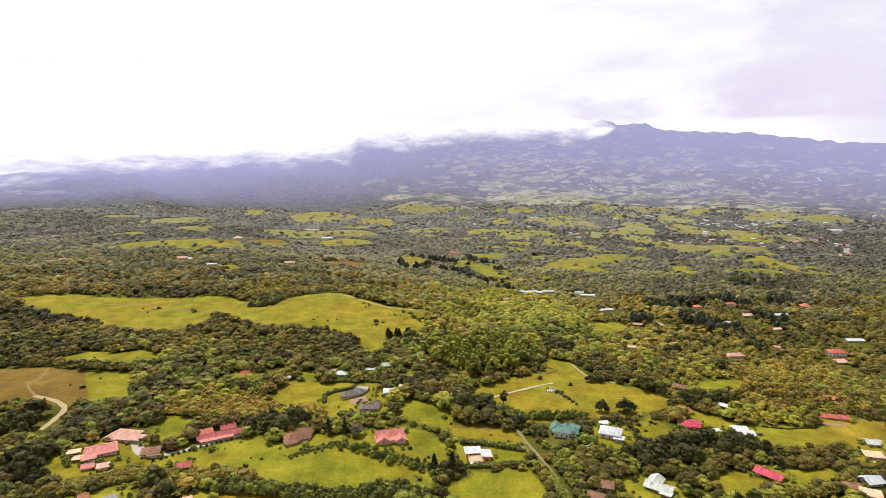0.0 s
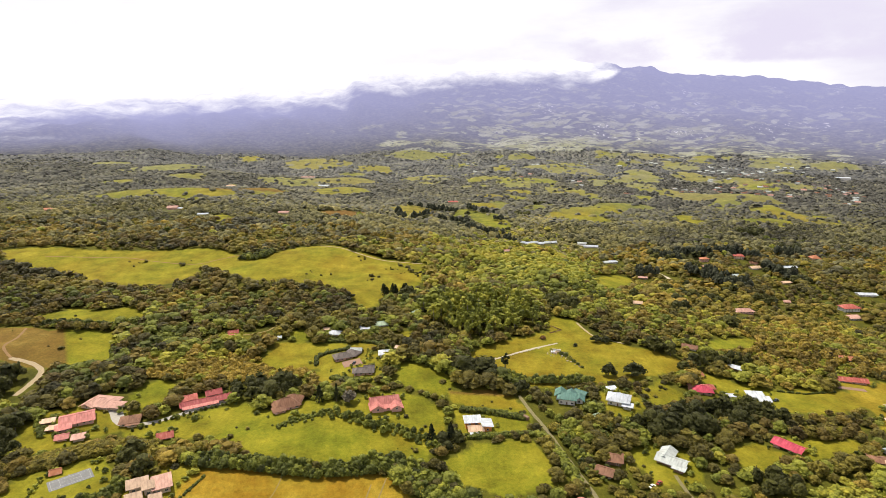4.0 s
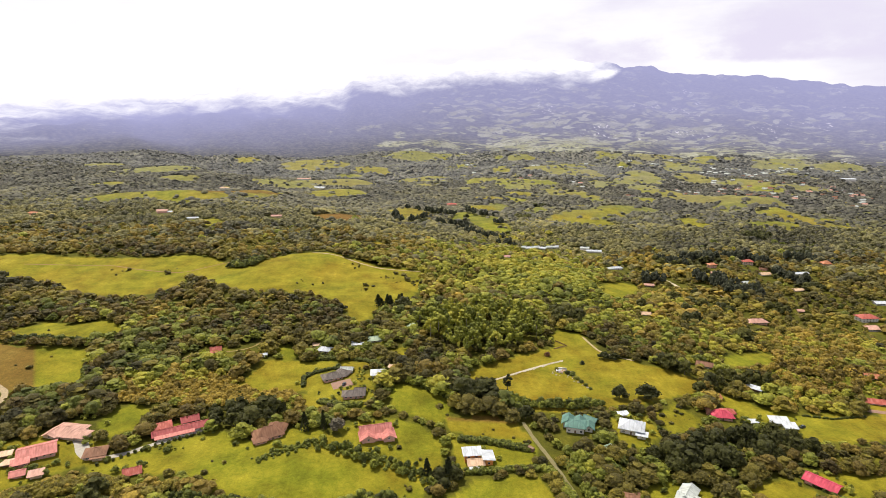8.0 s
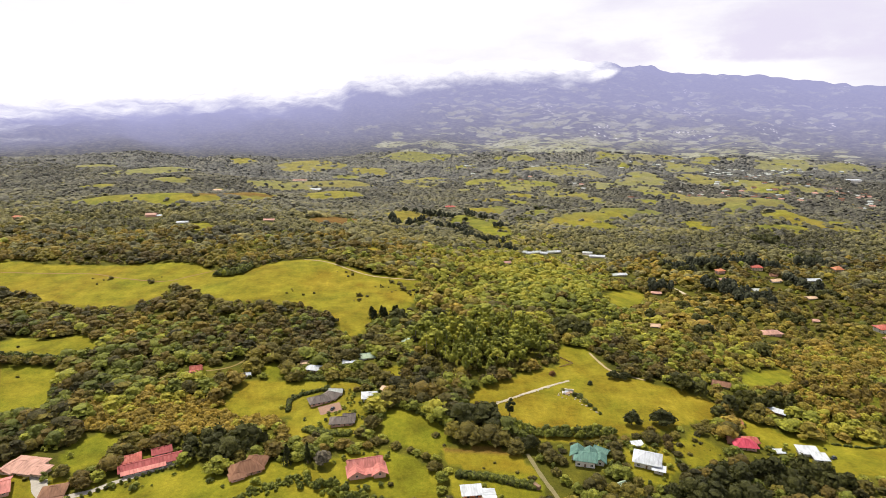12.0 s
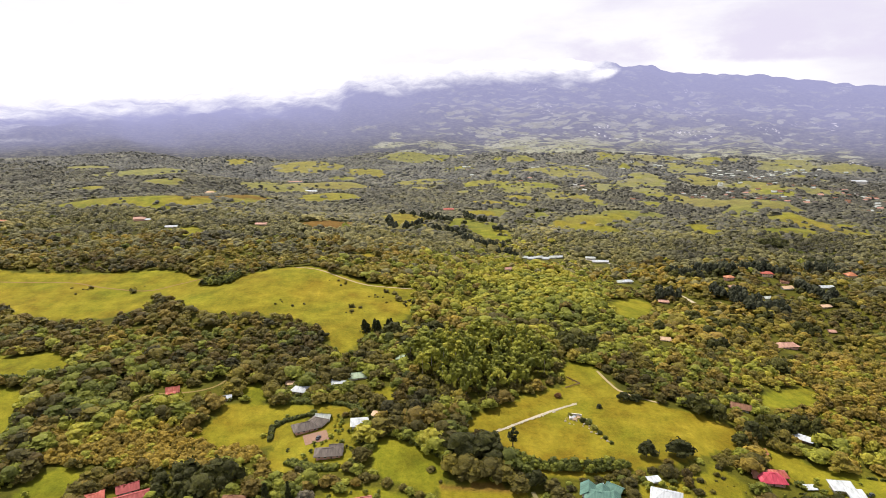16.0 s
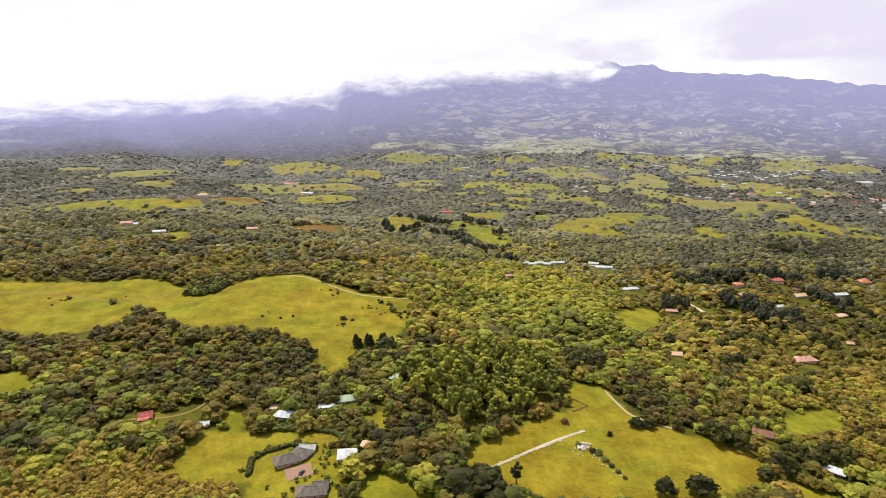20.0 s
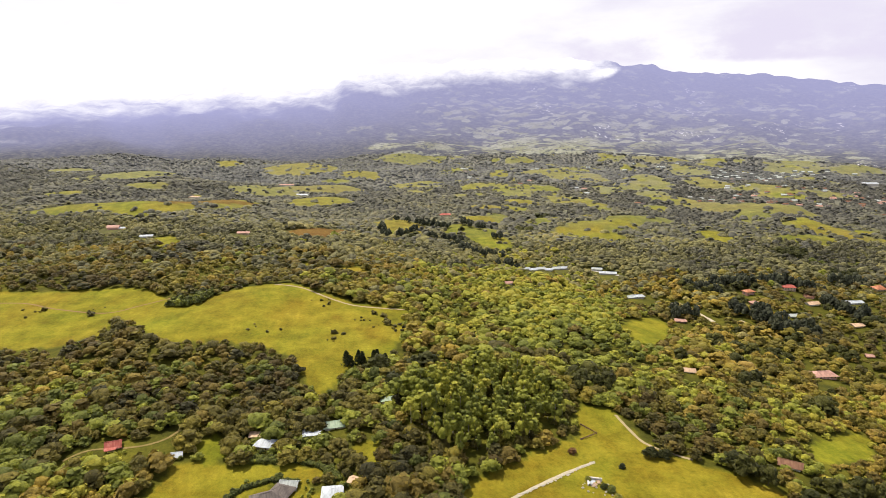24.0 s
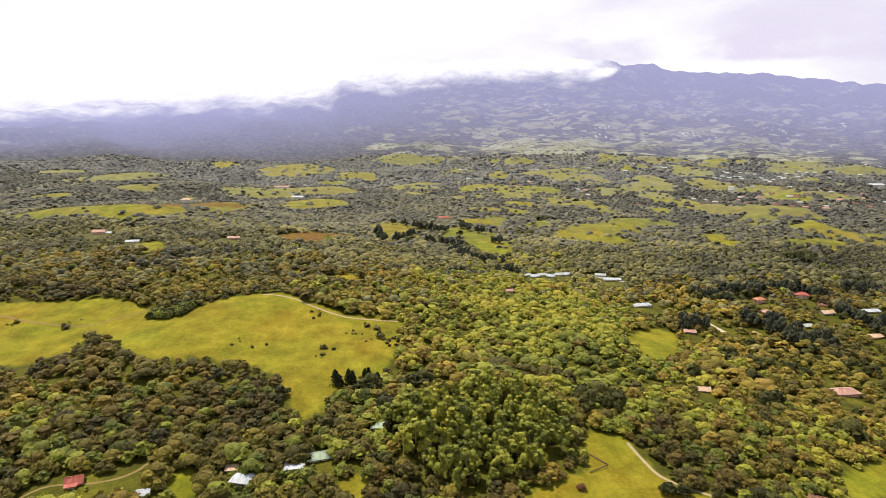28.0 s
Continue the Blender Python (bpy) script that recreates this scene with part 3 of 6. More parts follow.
def inside(poly, x, y):
    """Which of the points lie in the outline."""
    hit = np.zeros(x.shape, bool)
    for (x0, y0), (x1, y1) in zip(poly, poly[1:] + poly[:1]):
        if y0 != y1:
            cross = (y0 > y) != (y1 > y)
            hit ^= cross & (x < (x1 - x0) * (y - y0) / (y1 - y0) + x0)
    return hit


def wobble(x, y, s):
    return np.sin(x / s + 1.7 * np.sin(y / (1.3 * s))) * np.cos(y / (0.9 * s) + 1.1 * np.sin(x / (1.7 * s)))


def ground_cover(x, y):
    """Dryness, bare soil and grass at points of the plan."""
    dry, bare, grass = (np.zeros(x.shape) for _ in range(3))
    wx, wy = x + 2.0 * wobble(x, y, 9), y + 2.0 * wobble(y, x, 8)
    for name, (d, poly) in FIELDS.items():
        m = inside(poly, wx, wy)
        dry[m], grass[m] = d, 1
        if name == "ploughed_field":
            bare[m & (x < -0.66 * y + 3)] = 0.8
        if name == "sand_yard":
            bare[m] = 0.9
    bank = inside(FIELDS["bank_pasture"][1], wx, wy) & (y > 409)
    bare[bank] = 0.8
    for cx, cy, rx, ry in FAR_A + FAR_B + FAR_C:
        near = (np.abs(x - cx) < 1.7 * rx) & (np.abs(y - cy) < 1.7 * ry)
        lx, ly = (x[near] - cx) / rx, (y[near] - cy) / ry
        lean = 0.5 * math.sin(cx)
        q = np.abs(lx + lean * ly) ** 2.6 + np.abs(ly - 0.3 * lean * lx) ** 2.2 + 0.42 * wobble(x[near], y[near], 31) + 0.26 * wobble(y[near], x[near], 13)
        sheet = np.zeros(x.shape, bool)
        sheet[near] = q < 0.85
        # fields on the eastern plain are duller, which paints in cloud shade
        dry[sheet], grass[sheet] = 0.25 + 0.25 * math.sin(cx), (0.70 if cx > 0.25 * cy else 0.86) + 0.14 * math.sin(1.7 * cy)
    m = (y > 1250) & (x > 0.02 * y) & (wobble(x, y * 0.6, 31) + 0.7 * wobble(y, x, 108) + 0.6 * wobble(x + 40, y, 17) > 1.12)
    dry[m], grass[m] = 0.2, 1
    m = (y > 1250) & (wobble(x + 300, y * 0.7, 22) + 0.6 * wobble(y, x + 90, 140) + 0.5 * wobble(x + 70, y, 13) > 1.3 + 0.25 * (x < 0))
    dry[m], grass[m] = 0.45, 1
    m = (((x - 236) / 58) ** 2 + ((y - 270) / 32) ** 2 + 0.25 * wobble(x, y, 9) < 1) & (grass < 0.1)
    grass[m] = 0.53
    m = (((x - 325) / 62) ** 2 + ((y - 505) / 40) ** 2 + 0.45 * wobble(x, y, 19) < 1) & (grass < 0.1)
    grass[m] = 0.53
    m = inside([(-658, 1400), (-462, 1519), (-350, 1554), (-420, 1484), (-532, 1379)], wx, wy)
    bare[m], grass[m] = 0.8, 1
    return dry, bare, grass


def numpy_mesh(name, verts, faces, mat, smooth_faces=False, attr=None):
    """One mesh from arrays of vertices and of faces that all have the same number of corners."""
    me = bpy.data.meshes.new(name)
    k = faces.shape[1]
    me.vertices.add(len(verts))
    me.vertices.foreach_set("co", np.ascontiguousarray(verts, np.float32).ravel())
    me.loops.add(faces.size)
    me.loops.foreach_set("vertex_index", np.ascontiguousarray(faces, np.int32).ravel())
    me.polygons.add(len(faces))
    me.polygons.foreach_set("loop_start", np.arange(0, faces.size, k, dtype=np.int32))
    me.polygons.foreach_set("loop_total", np.full(len(faces), k, np.int32))
    me.polygons.foreach_set("use_smooth", np.full(len(faces), smooth_faces))
    for label, values in attr or ():
        if values.ndim == 1:
            me.attributes.new(label, "FLOAT", "POINT").data.foreach_set("value", values.astype(np.float32))
        else:
            me.attributes.new(label, "FLOAT_COLOR", "POINT").data.foreach_set("color", values.astype(np.float32).ravel())
    me.materials.append(mat)
    me.update()
    me.validate()
    return me


ANGLES = np.radians(np.concatenate([np.arange(-180, -54, 6.0), np.arange(-54, 54, 0.32), np.arange(54, 180, 6.0)]))


def polar_sheet(radii):
    n = len(ANGLES)
    rr, aa = np.meshgrid(radii, ANGLES, indexing="ij")
    x, y = (rr * np.sin(aa)).ravel() - 3.0, (rr * np.cos(aa)).ravel() - 2.0
    i, j = np.meshgrid(np.arange(len(radii) - 1), np.arange(n), indexing="ij")
    a, b = i * n + j, i * n + (j + 1) % n
    return x, y, np.stack([a, b, b + n, a + n], -1).reshape(-1, 4)[:, ::-1]


NEAR_EDGE = 2900.0
radii = np.concatenate([[0.02, 40, 90, 150, 195], np.geomspace(215, NEAR_EDGE, 250)])
gx, gy, gf = polar_sheet(radii)
gd, gb, gg = ground_cover(gx, gy)
# the cover's alpha grows with distance and sets the painted haze
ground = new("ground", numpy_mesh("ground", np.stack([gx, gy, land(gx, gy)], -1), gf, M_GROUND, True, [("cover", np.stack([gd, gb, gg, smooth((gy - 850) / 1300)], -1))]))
tagged(ground, "rolling grassy ground with pastures, bare soil and woodland floor", "ground", kind="structure")
bx, by, bf = polar_sheet(np.geomspace(NEAR_EDGE, 4900, 115))
bz = land(bx, by)
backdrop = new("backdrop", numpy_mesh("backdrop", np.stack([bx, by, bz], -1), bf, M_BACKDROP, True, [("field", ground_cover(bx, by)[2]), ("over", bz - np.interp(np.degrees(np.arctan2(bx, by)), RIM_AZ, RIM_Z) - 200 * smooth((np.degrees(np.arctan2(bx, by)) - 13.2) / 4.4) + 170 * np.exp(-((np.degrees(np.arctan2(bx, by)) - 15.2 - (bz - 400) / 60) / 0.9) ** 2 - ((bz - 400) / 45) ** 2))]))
tagged(backdrop, "distant volcano slopes with bluish haze and white cloud painted on", "mountain", kind="structure")


# ---- roads and paths ----
def ribbon(name, line, width, mat, label, lift=0.10, category="road"):
    pts = [Vector((x, y, 0)) for x, y in line]
    dense = []
    for k in range(len(pts) - 1):
        p0, p1, p2, p3 = pts[max(k - 1, 0)], pts[k], pts[k + 1], pts[min(k + 2, len(pts) - 1)]
        n = max(2, int((p2 - p1).length / 2.5))
        for i in range(n):
            t = i / n
            dense.append(0.5 * (2 * p1 + (p2 - p0) * t + (2 * p0 - 5 * p1 + 4 * p2 - p3) * t * t + (3 * p1 - p0 - 3 * p2 + p3) * t ** 3))
    dense.append(pts[-1])
    verts = []
    for i, p in enumerate(dense):
        d = (dense[min(i + 1, len(dense) - 1)] - dense[max(i - 1, 0)]).normalized()
        side = Vector((d.y, -d.x, 0))
        for s in (-0.5, -0.17, 0.17, 0.5):
            w = width * (1 + 0.10 * math.sin(i * 1.3 + s * 7))
            q = p + side * s * w
            verts.append((q.x, q.y, land_at(q.x, q.y) + lift + (0.06 if abs(s) < 0.3 else 0.0)))
    faces = []
    for i in range(len(dense) - 1):
        for s in range(3):
            a = i * 4 + s
            faces.append((a, a + 1, a + 5, a + 4))
    me = numpy_mesh(name, np.array(verts), np.array(faces)[:, ::-1], mat, True)
    return tagged(new(name, me), label, category, kind="structure")


ROADS = {
    "asphalt": [(56, 409), (61, 386), (67, 364), (75, 329), (81, 306), (84, 294), (89, 278), (93, 270)],
    "drive": [(-153, 405), (-175, 389), (-190, 376), (-205, 371), (-214, 374), (-230, 395)],
    "dirt": [(-351, 468), (-329, 462), (-314, 450), (-309, 431), (-307, 410)],
    "dirt2": [(-350, 468), (-370, 488), (-372, 508), (-381, 532)],
    "meadowpath": [(34, 462), (51, 474), (67, 486), (84, 498), (102, 509)],
    "hilltrack": [(-172, 836), (-140, 825), (-108, 804), (-78, 788), (-50, 784), (-24, 783)],
    "hilltrack2": [(-527, 783), (-460, 794), (-422, 794), (-378, 775), (-324, 767), (-298, 787), (-275, 808)],
    "lane": [(299, 925), (323, 915), (331, 887), (336, 855)],
    "lane2": [(370, 859), (382, 803), (395, 786)],
    "lane3": [(-214, 515), (-204, 526), (-177, 528), (-162, 536), (-155, 552)],
    "court_drive": [(-158, 271), (-165, 279), (-163, 292)],
    "greydrive": [(133, 317), (134, 301), (137, 287)],
    "yardtrack": [(248, 1095), (273, 1077), (288, 1060)],
    "meadowedge": [(133, 570), (136, 551), (140, 534), (150, 523), (163, 514)],
}
ribbon("road", ROADS["asphalt"], 2.5, M_TARMAC, "narrow worn asphalt lane running between hedges")
ribbon("driveway", ROADS["drive"], 4.0, M_CONCRETE, "pale concrete driveway past the long pink building")
ribbon("dirt_road", ROADS["dirt"], 4.4, M_DIRT, "pale winding gravel track below the ploughed field")
ribbon("dirt_road", ROADS["dirt2"], 2.2, M_SOIL, "reddish earth track through the ploughed field")
PATH_STONES = ribbon("footpath", ROADS["meadowpath"], 2.0, M_GRAVEL, "straight pale stone path across the yellow meadow")
ribbon("farm_track", ROADS["hilltrack"], 2.8, M_DIRT, "worn earth track round the grassy knoll")
ribbon("farm_track", ROADS["hilltrack2"], 2.2, M_SOIL, "thin cattle track across the long pasture")
ribbon("lane", ROADS["lane"], 6, M_GRAVEL, "pale gravel lane curving between trees")
ribbon("lane", ROADS["lane2"], 4.5, M_DIRT, "bare earth lane among dark trees")
ribbon("lane", ROADS["lane3"], 1.9, M_TRACK, "grassy earth lane by the small red house")
ribbon("driveway", ROADS["court_drive"], 4.5, M_GRAVEL, "gravel drive to the flat-roofed pink house")
ribbon("driveway", ROADS["greydrive"], 2.2, M_TARMAC, "two-track concrete drive to the grey-roofed house")
ribbon("bare_strip", ROADS["meadowedge"], 2.2, M_DIRT, "strip of bare pale earth along the yellow meadow's edge", 0.08, "bare ground")
ribbon("lane", ROADS["yardtrack"], 6.0, M_CONCRETE, "pale concrete yard beside long white sheds")

# ---- houses ----
def part(name, bm, mat, parent, label=""):
    me = bpy.data.meshes.new(name)
    bm.normal_update()
    bm.to_mesh(me)
    bm.free()
    me.materials.append(mat)
    ob = new(name, me)
    ob.parent = parent
    if label:
        ob["label"] = label
    return ob


def add_box(bm, w, d, h, m=None):
    """A box on its base."""
    m = m or Matrix()
    vs = [bm.verts.new(m @ Vector((sx * w / 2, sy * d / 2, z))) for z in (0, h) for sx, sy in ((-1, -1), (1, -1), (1, 1), (-1, 1))]
    for f in ((3, 2, 1, 0), (4, 5, 6, 7), (0, 1, 5, 4), (1, 2, 6, 5), (2, 3, 7, 6), (3, 0, 4, 7)):
        bm.faces.new([vs[i] for i in f])
    return vs


def add_solid(bm, pts, faces):
    vs = [bm.verts.new(p) for p in pts]
    for f in faces:
        bm.faces.new([vs[i] for i in f])


def roof_mesh(w, d, h, kind, rise, over):
    bm = bmesh.new()
    a, b, t = w / 2 + over, d / 2 + over, 0.22
    if kind == "hip":
        run = max(w - d, 0.2 * w) / 2 + 0.1
        low = [(-a, -b, h - t), (a, -b, h - t), (a, b, h - t), (-a, b, h - t)]
        up = [(x, y, h) for x, y, _ in low]
        add_solid(bm, low + up + [(-run, 0, h + rise), (run, 0, h + rise)],
                  [(3, 2, 1, 0), (0, 1, 5, 4), (1, 2, 6, 5), (2, 3, 7, 6), (3, 0, 4, 7), (4, 5, 9, 8), (5, 6, 9), (6, 7, 8, 9), (7, 4, 8)])
    elif kind == "gable":
        for s in (-1, 1):
            drop = rise * b / (d / 2) - rise
            pts = [(-a, s * b, h - drop), (a, s * b, h - drop), (a, 0, h + rise), (-a, 0, h + rise)]
            pts = pts + [(x, y, z + t) for x, y, z in pts]
            fs = [(0, 1, 2, 3), (7, 6, 5, 4), (0, 4, 5, 1), (1, 5, 6, 2), (2, 6, 7, 3), (3, 7, 4, 0)]
            add_solid(bm, pts, fs)
    else:    # a single slope
        pts = [(-a, -b, h), (a, -b, h), (a, b, h + rise), (-a, b, h + rise)]
        pts = pts + [(x, y, z + t) for x, y, z in pts]
        add_solid(bm, pts, [(3, 2, 1, 0), (4, 5, 6, 7), (0, 1, 5, 4), (1, 2, 6, 5), (2, 3, 7, 6), (3, 0, 4, 7)])
    bmesh.ops.recalc_face_normals(bm, faces=bm.faces)
    return bm


def wall_mesh(w, d, h, kind, rise):
    bm = bmesh.new()
    base = -2.0
    if kind == "gable":
        pts = []
        for sx in (-1, 1):
            pts += [(sx * w / 2, -d / 2, base), (sx * w / 2, d / 2, base), (sx * w / 2, d / 2, h), (sx * w / 2, 0, h + rise), (sx * w / 2, -d / 2, h)]
        add_solid(bm, pts, [(0, 1, 2, 3, 4), (9, 8, 7, 6, 5), (0, 5, 6, 1), (1, 6, 7, 2), (2, 7, 8, 3), (3, 8, 9, 4), (4, 9, 5, 0)])
    elif kind == "shed":
        pts = [(-w / 2, -d / 2, base), (w / 2, -d / 2, base), (w / 2, d / 2, base), (-w / 2, d / 2, base),
               (-w / 2, -d / 2, h), (w / 2, -d / 2, h), (w / 2, d / 2, h + rise), (-w / 2, d / 2, h + rise)]
        add_solid(bm, pts, [(3, 2, 1, 0), (4, 5, 6, 7), (0, 1, 5, 4), (1, 2, 6, 5), (2, 3, 7, 6), (3, 0, 4, 7)])
    else:
        add_box(bm, w, d, h - base - 0.1, Matrix.Translation((0, 0, base)))
    bmesh.ops.recalc_face_normals(bm, faces=bm.faces)
    return bm


def opening(parent, x, y, z, turn, w, h, name="window"):
    """A window or door on a wall: its frame, and a pane or leaf in it."""
    bm = bmesh.new()
    for sx in (-1, 1):
        add_box(bm, 0.12, 0.14, h, Matrix.Translation((sx * w / 2, 0, 0)))
    add_box(bm, w + 0.12, 0.14, 0.12, Matrix.Translation((0, 0, h)))
    add_box(bm, w + 0.3, 0.22, 0.08, Matrix.Translation((0, 0, -0.08)))
    if name == "window":
        add_box(bm, 0.07, 0.12, h)
    ob = part(name, bm, M_FRAME, parent)
    ob.matrix_basis = pose(x, y, z, 0, 0, turn)
    bm = bmesh.new()
    add_box(bm, w - 0.1, 0.06, h, Matrix.Translation((0, 0.0, 0)))
    part("pane" if name == "window" else "leaf", bm, M_GLASS if name == "window" else M_DOOR, ob)
    return ob


def house(x, y, turn, wings, roof, wall, label, category="house", name="house", openings=True):
    """A house of wings (dx, dy, turn, width, depth, eave, kind of roof, rise): walls, roof, ridge caps, windows and a door."""
    top = new(name)
    top.matrix_basis = pose(x, y, land_at(x, y), 0, 0, turn)
    tagged(top, label, category)
    for i, (dx, dy, tw, w, d, h, kind, rise) in enumerate(wings):
        dx, dy, w, d, h, rise = 1.1 * dx, 1.1 * dy, 1.00 * w, 1.04 * d, 0.82 * h, 1.15 * rise
        rm, wm = (roof[i % len(roof)] if isinstance(roof, tuple) else roof), (wall[i % len(wall)] if isinstance(wall, tuple) else wall)
        m = pose(dx, dy, 0.02 * i, 0, 0, tw)
        body = part("wall", wall_mesh(w, d, h, kind, rise), wm, top)
        body.matrix_basis = m
        cover = part("roof", roof_mesh(w, d, h, kind, rise, 1.4), R[rm], top)
        cover.matrix_basis = m
        if kind != "shed":
            bm = bmesh.new()
            run = w / 2 + 1.2 if kind == "gable" else max(w - d, 0.2 * w) / 2 + 0.2
            add_box(bm, 2 * run, 0.4, 0.16, Matrix.Translation((0, 0, h + rise + (0.16 if kind == "gable" else -0.02))))
            part("ridge_cap", bm, R[rm], cover)
        if not openings or w < 4:
            continue
        for floor_z in ([1.0] if h < 4.5 else [1.0, h - 1.9]):
            n = max(1, int(w / 3.4))
            for k in range(n):
                px = (k + 0.5) / n * w - w / 2
                if k == n // 2 and floor_z == 1.0 and i == 0:
                    opening(body, px, -d / 2, 0.05, 0, 1.1, 2.05, "door")
                else:
                    opening(body, px, -d / 2, floor_z, 0, 1.5, 1.1)
            for k in range(max(1, int(d / 4.5))):
                py = (k + 0.5) / max(1, int(d / 4.5)) * d - d / 2
                opening(body, w / 2, py, floor_z, 90, 1.2, 1.2)
                opening(body, -w / 2, py, floor_z, 90, 1.2, 1.2)
    HOUSES.append((x, y, max(max(w, d) * 0.5 + math.hypot(dx, dy) for dx, dy, _, w, d, *_ in wings)))
    return top


HOUSES = []
house(-235, 396, -10, [(0, 0, 0, 18, 13, 2.9, "hip", 2.4), (-6, -3, 90, 9, 8, 2.8, "gable", 1.6), (10, -2, 0, 9, 7, 2.7, "hip", 1.4)], "pale_pink", M_WALL_CREAM, "large house with a faded pink hipped metal roof")
house(-239, 373, 30, [(0, 0, 0, 18, 13, 3.4, "gable", 2.0), (-7, -8.4, 0, 7, 4, 2.7, "shed", 0.7)], ("pink", "pink"), M_WALL_PINK, "house with a broad salmon-red gabled metal roof")
house(-226, 352, 25, [(0, 0, 0, 5.5, 4, 2.4, "shed", 0.5)], "pale_pink", M_WALL_CREAM, "small outbuilding with a pink lean-to roof", "shed", "outbuilding", False)
house(-236, 352, 25, [(0, 0, 0, 5.5, 5, 2.6, "gable", 0.9)], "pink", M_WALL_PINK, "small outbuilding with a salmon gabled roof", "shed", "outbuilding", False)
house(-256, 369, 22, [(0, 0, 0, 6.5, 3.2, 2.2, "shed", 0.4)], "tan", M_WALL_BROWN, "long low tan-roofed shed on the lawn", "shed", "shed", False)
house(-248, 361, 22, [(0, 0, 0, 4.5, 3, 2.2, "shed", 0.4)], "tan", M_WALL_BROWN, "small tan-roofed shed on the lawn", "shed", "shed", False)
house(-205, 374, 18, [(0, 0, 0, 10.5, 8.5, 3.2, "hip", 2.4), (2, -4.5, 0, 6, 3, 2.4, "shed", 0.4)], "brown", M_WALL_CREAM, "small square house with a reddish-brown hipped roof")
house(-174, 356, 25, [(0, 0, 0, 7.5, 5.5, 2.6, "gable", 1.4)], "red", M_WALL_BROWN, "small orange-red roofed hut in the meadow", "hut", "hut", False)
house(-166, 403, 27, [(0, 0, 0, 33, 6.5, 3.4, "gable", 1.3), (-4, -4.6, 0, 21, 2.6, 2.6, "shed", 0.5)], ("rose", "pink"), M_WALL_WHITE, "long low building with a salmon-pink metal roof", "long building")
house(-180, 406, 27, [(0, 0, 0, 9.5, 7, 3.2, "hip", 1.6)], "red", M_WALL_WHITE, "annex with a dull red hipped roof beside the long building")
house(-166, 416, 27, [(0, 0, 0, 9, 6, 3.0, "gable", 1.3)], "rose", M_WALL_WHITE, "rear annex with a pink gabled roof")
house(-107, 392, 28, [(0, 0, 0, 16, 10, 3.4, "hip", 4.0), (6, 3, -30, 10, 8, 3.8, "hip", 3.4), (-5, -4, 0, 7, 5, 2.8, "hip", 1.6)], "brown", M_WALL_PINK, "house with a steep weathered brown tile roof")
house(-39, 392, 14, [(0, 2, 0, 18, 9, 3.4, "gable", 3.0), (-5, -2.5, 90, 9, 8, 3.2, "gable", 2.2), (6.5, -3, 90, 10, 6.5, 3.0, "gable", 1.7), (0.8, -4, 0, 5, 4, 2.6, "shed", 0.5)], "pink", M_WALL_PINK, "villa with a large salmon-pink hipped roof and front gable")
house(24, 367, 6, [(-3, 3, 0, 9, 5.6, 5.6, "shed", 0.8), (-2, -3, 0, 7.8, 5.6, 3.4, "gable", 1.0), (5, -0.5, 90, 8, 4.8, 4.8, "shed", 0.7), (-3, -6.6, 0, 4, 2.4, 2.3, "shed", 0.2)], ("white", "tan", "white", "white"), M_WALL_ORANGE, "orange house with several white metal roofs")
house(88, 398, -15, [(0, 0, 0, 11, 8, 5.4, "hip", 2.2), (-4.5, 5, 90, 8, 5.5, 4.8, "gable", 1.7), (2, 5, 90, 7, 5, 4.6, "gable", 1.5), (7.5, 2, 90, 6, 4.5, 4.0, "gable", 1.4)], "green", M_WALL_WHITE, "two-storey white house with a green metal roof")
house(100, 408, -40, [(0, 0, 0, 7, 4, 3.0, "gable", 1.0)], "green", M_WALL_BROWN, "small annex with a dark green gabled roof", "shed", "outbuilding", False)
house(124, 398, -22, [(0, 0, 0, 13.5, 11, 4.6, "hip", 3.2), (6, -6, 0, 5, 3, 2.8, "shed", 0.4)], "white", M_WALL_WHITE, "two-storey white house with a pale metal gabled roof")
house(101, 374, 30, [(0, 0, 0, 5, 4, 2.8, "gable", 1.4)], "pale_green", M_WALL_WHITE, "small pavilion with a pale green roof", "pavilion", "pavilion", False)
house(124, 416, 10, [(0, 0, 0, 5, 2.6, 2.2, "shed", 0.3)], "white", M_WALL_WHITE, "small white-roofed shed by the hedge", "shed", "shed", False)
house(101, 329, -15, [(0, 0, 0, 9, 8, 3.2, "hip", 1.8)], "brown", M_WALL_BROWN, "low house with a dark red-brown roof among trees")
house(93, 317, -30, [(0, 0, 0, 8, 6, 3.0, "gable", 1.4)], "brown", M_WALL_WHITE, "low annex with a faded brown gabled roof")
house(135, 328, -37, [(0, 0, 0, 15, 7.5, 3.2, "gable", 1.5), (-4, 4.5, 90, 11, 6.5, 3.3, "gable", 1.4), (5, -4.5, 0, 5, 3, 2.6, "shed", 0.3)], "grey", M_WALL_BROWN, "bungalow with a pale grey metal roof")
house(70, 287, 25, [(0, 0, 0, 11.5, 8.6, 3.1, "gable", 1.8)], "pink", M_WALL_WHITE, "house with a pale red gabled roof by the lane")
house(80, 280, -35, [(0, 0, 0, 11, 8, 3.0, "gable", 1.6)], "pink", M_WALL_WHITE, "house wing with a bright pink-red gabled roof")
house(194, 424, -8, [(0, 0, 0, 12, 9, 3.2, "hip", 2.4), (-5, 3, 0, 6, 5, 3.2, "gable", 1.6), (5, 4, 0, 7, 5, 3.0, "hip", 1.8)], ("magenta", "brown", "red"), M_WALL_PINK, "house with a crimson hipped roof and brown wings")
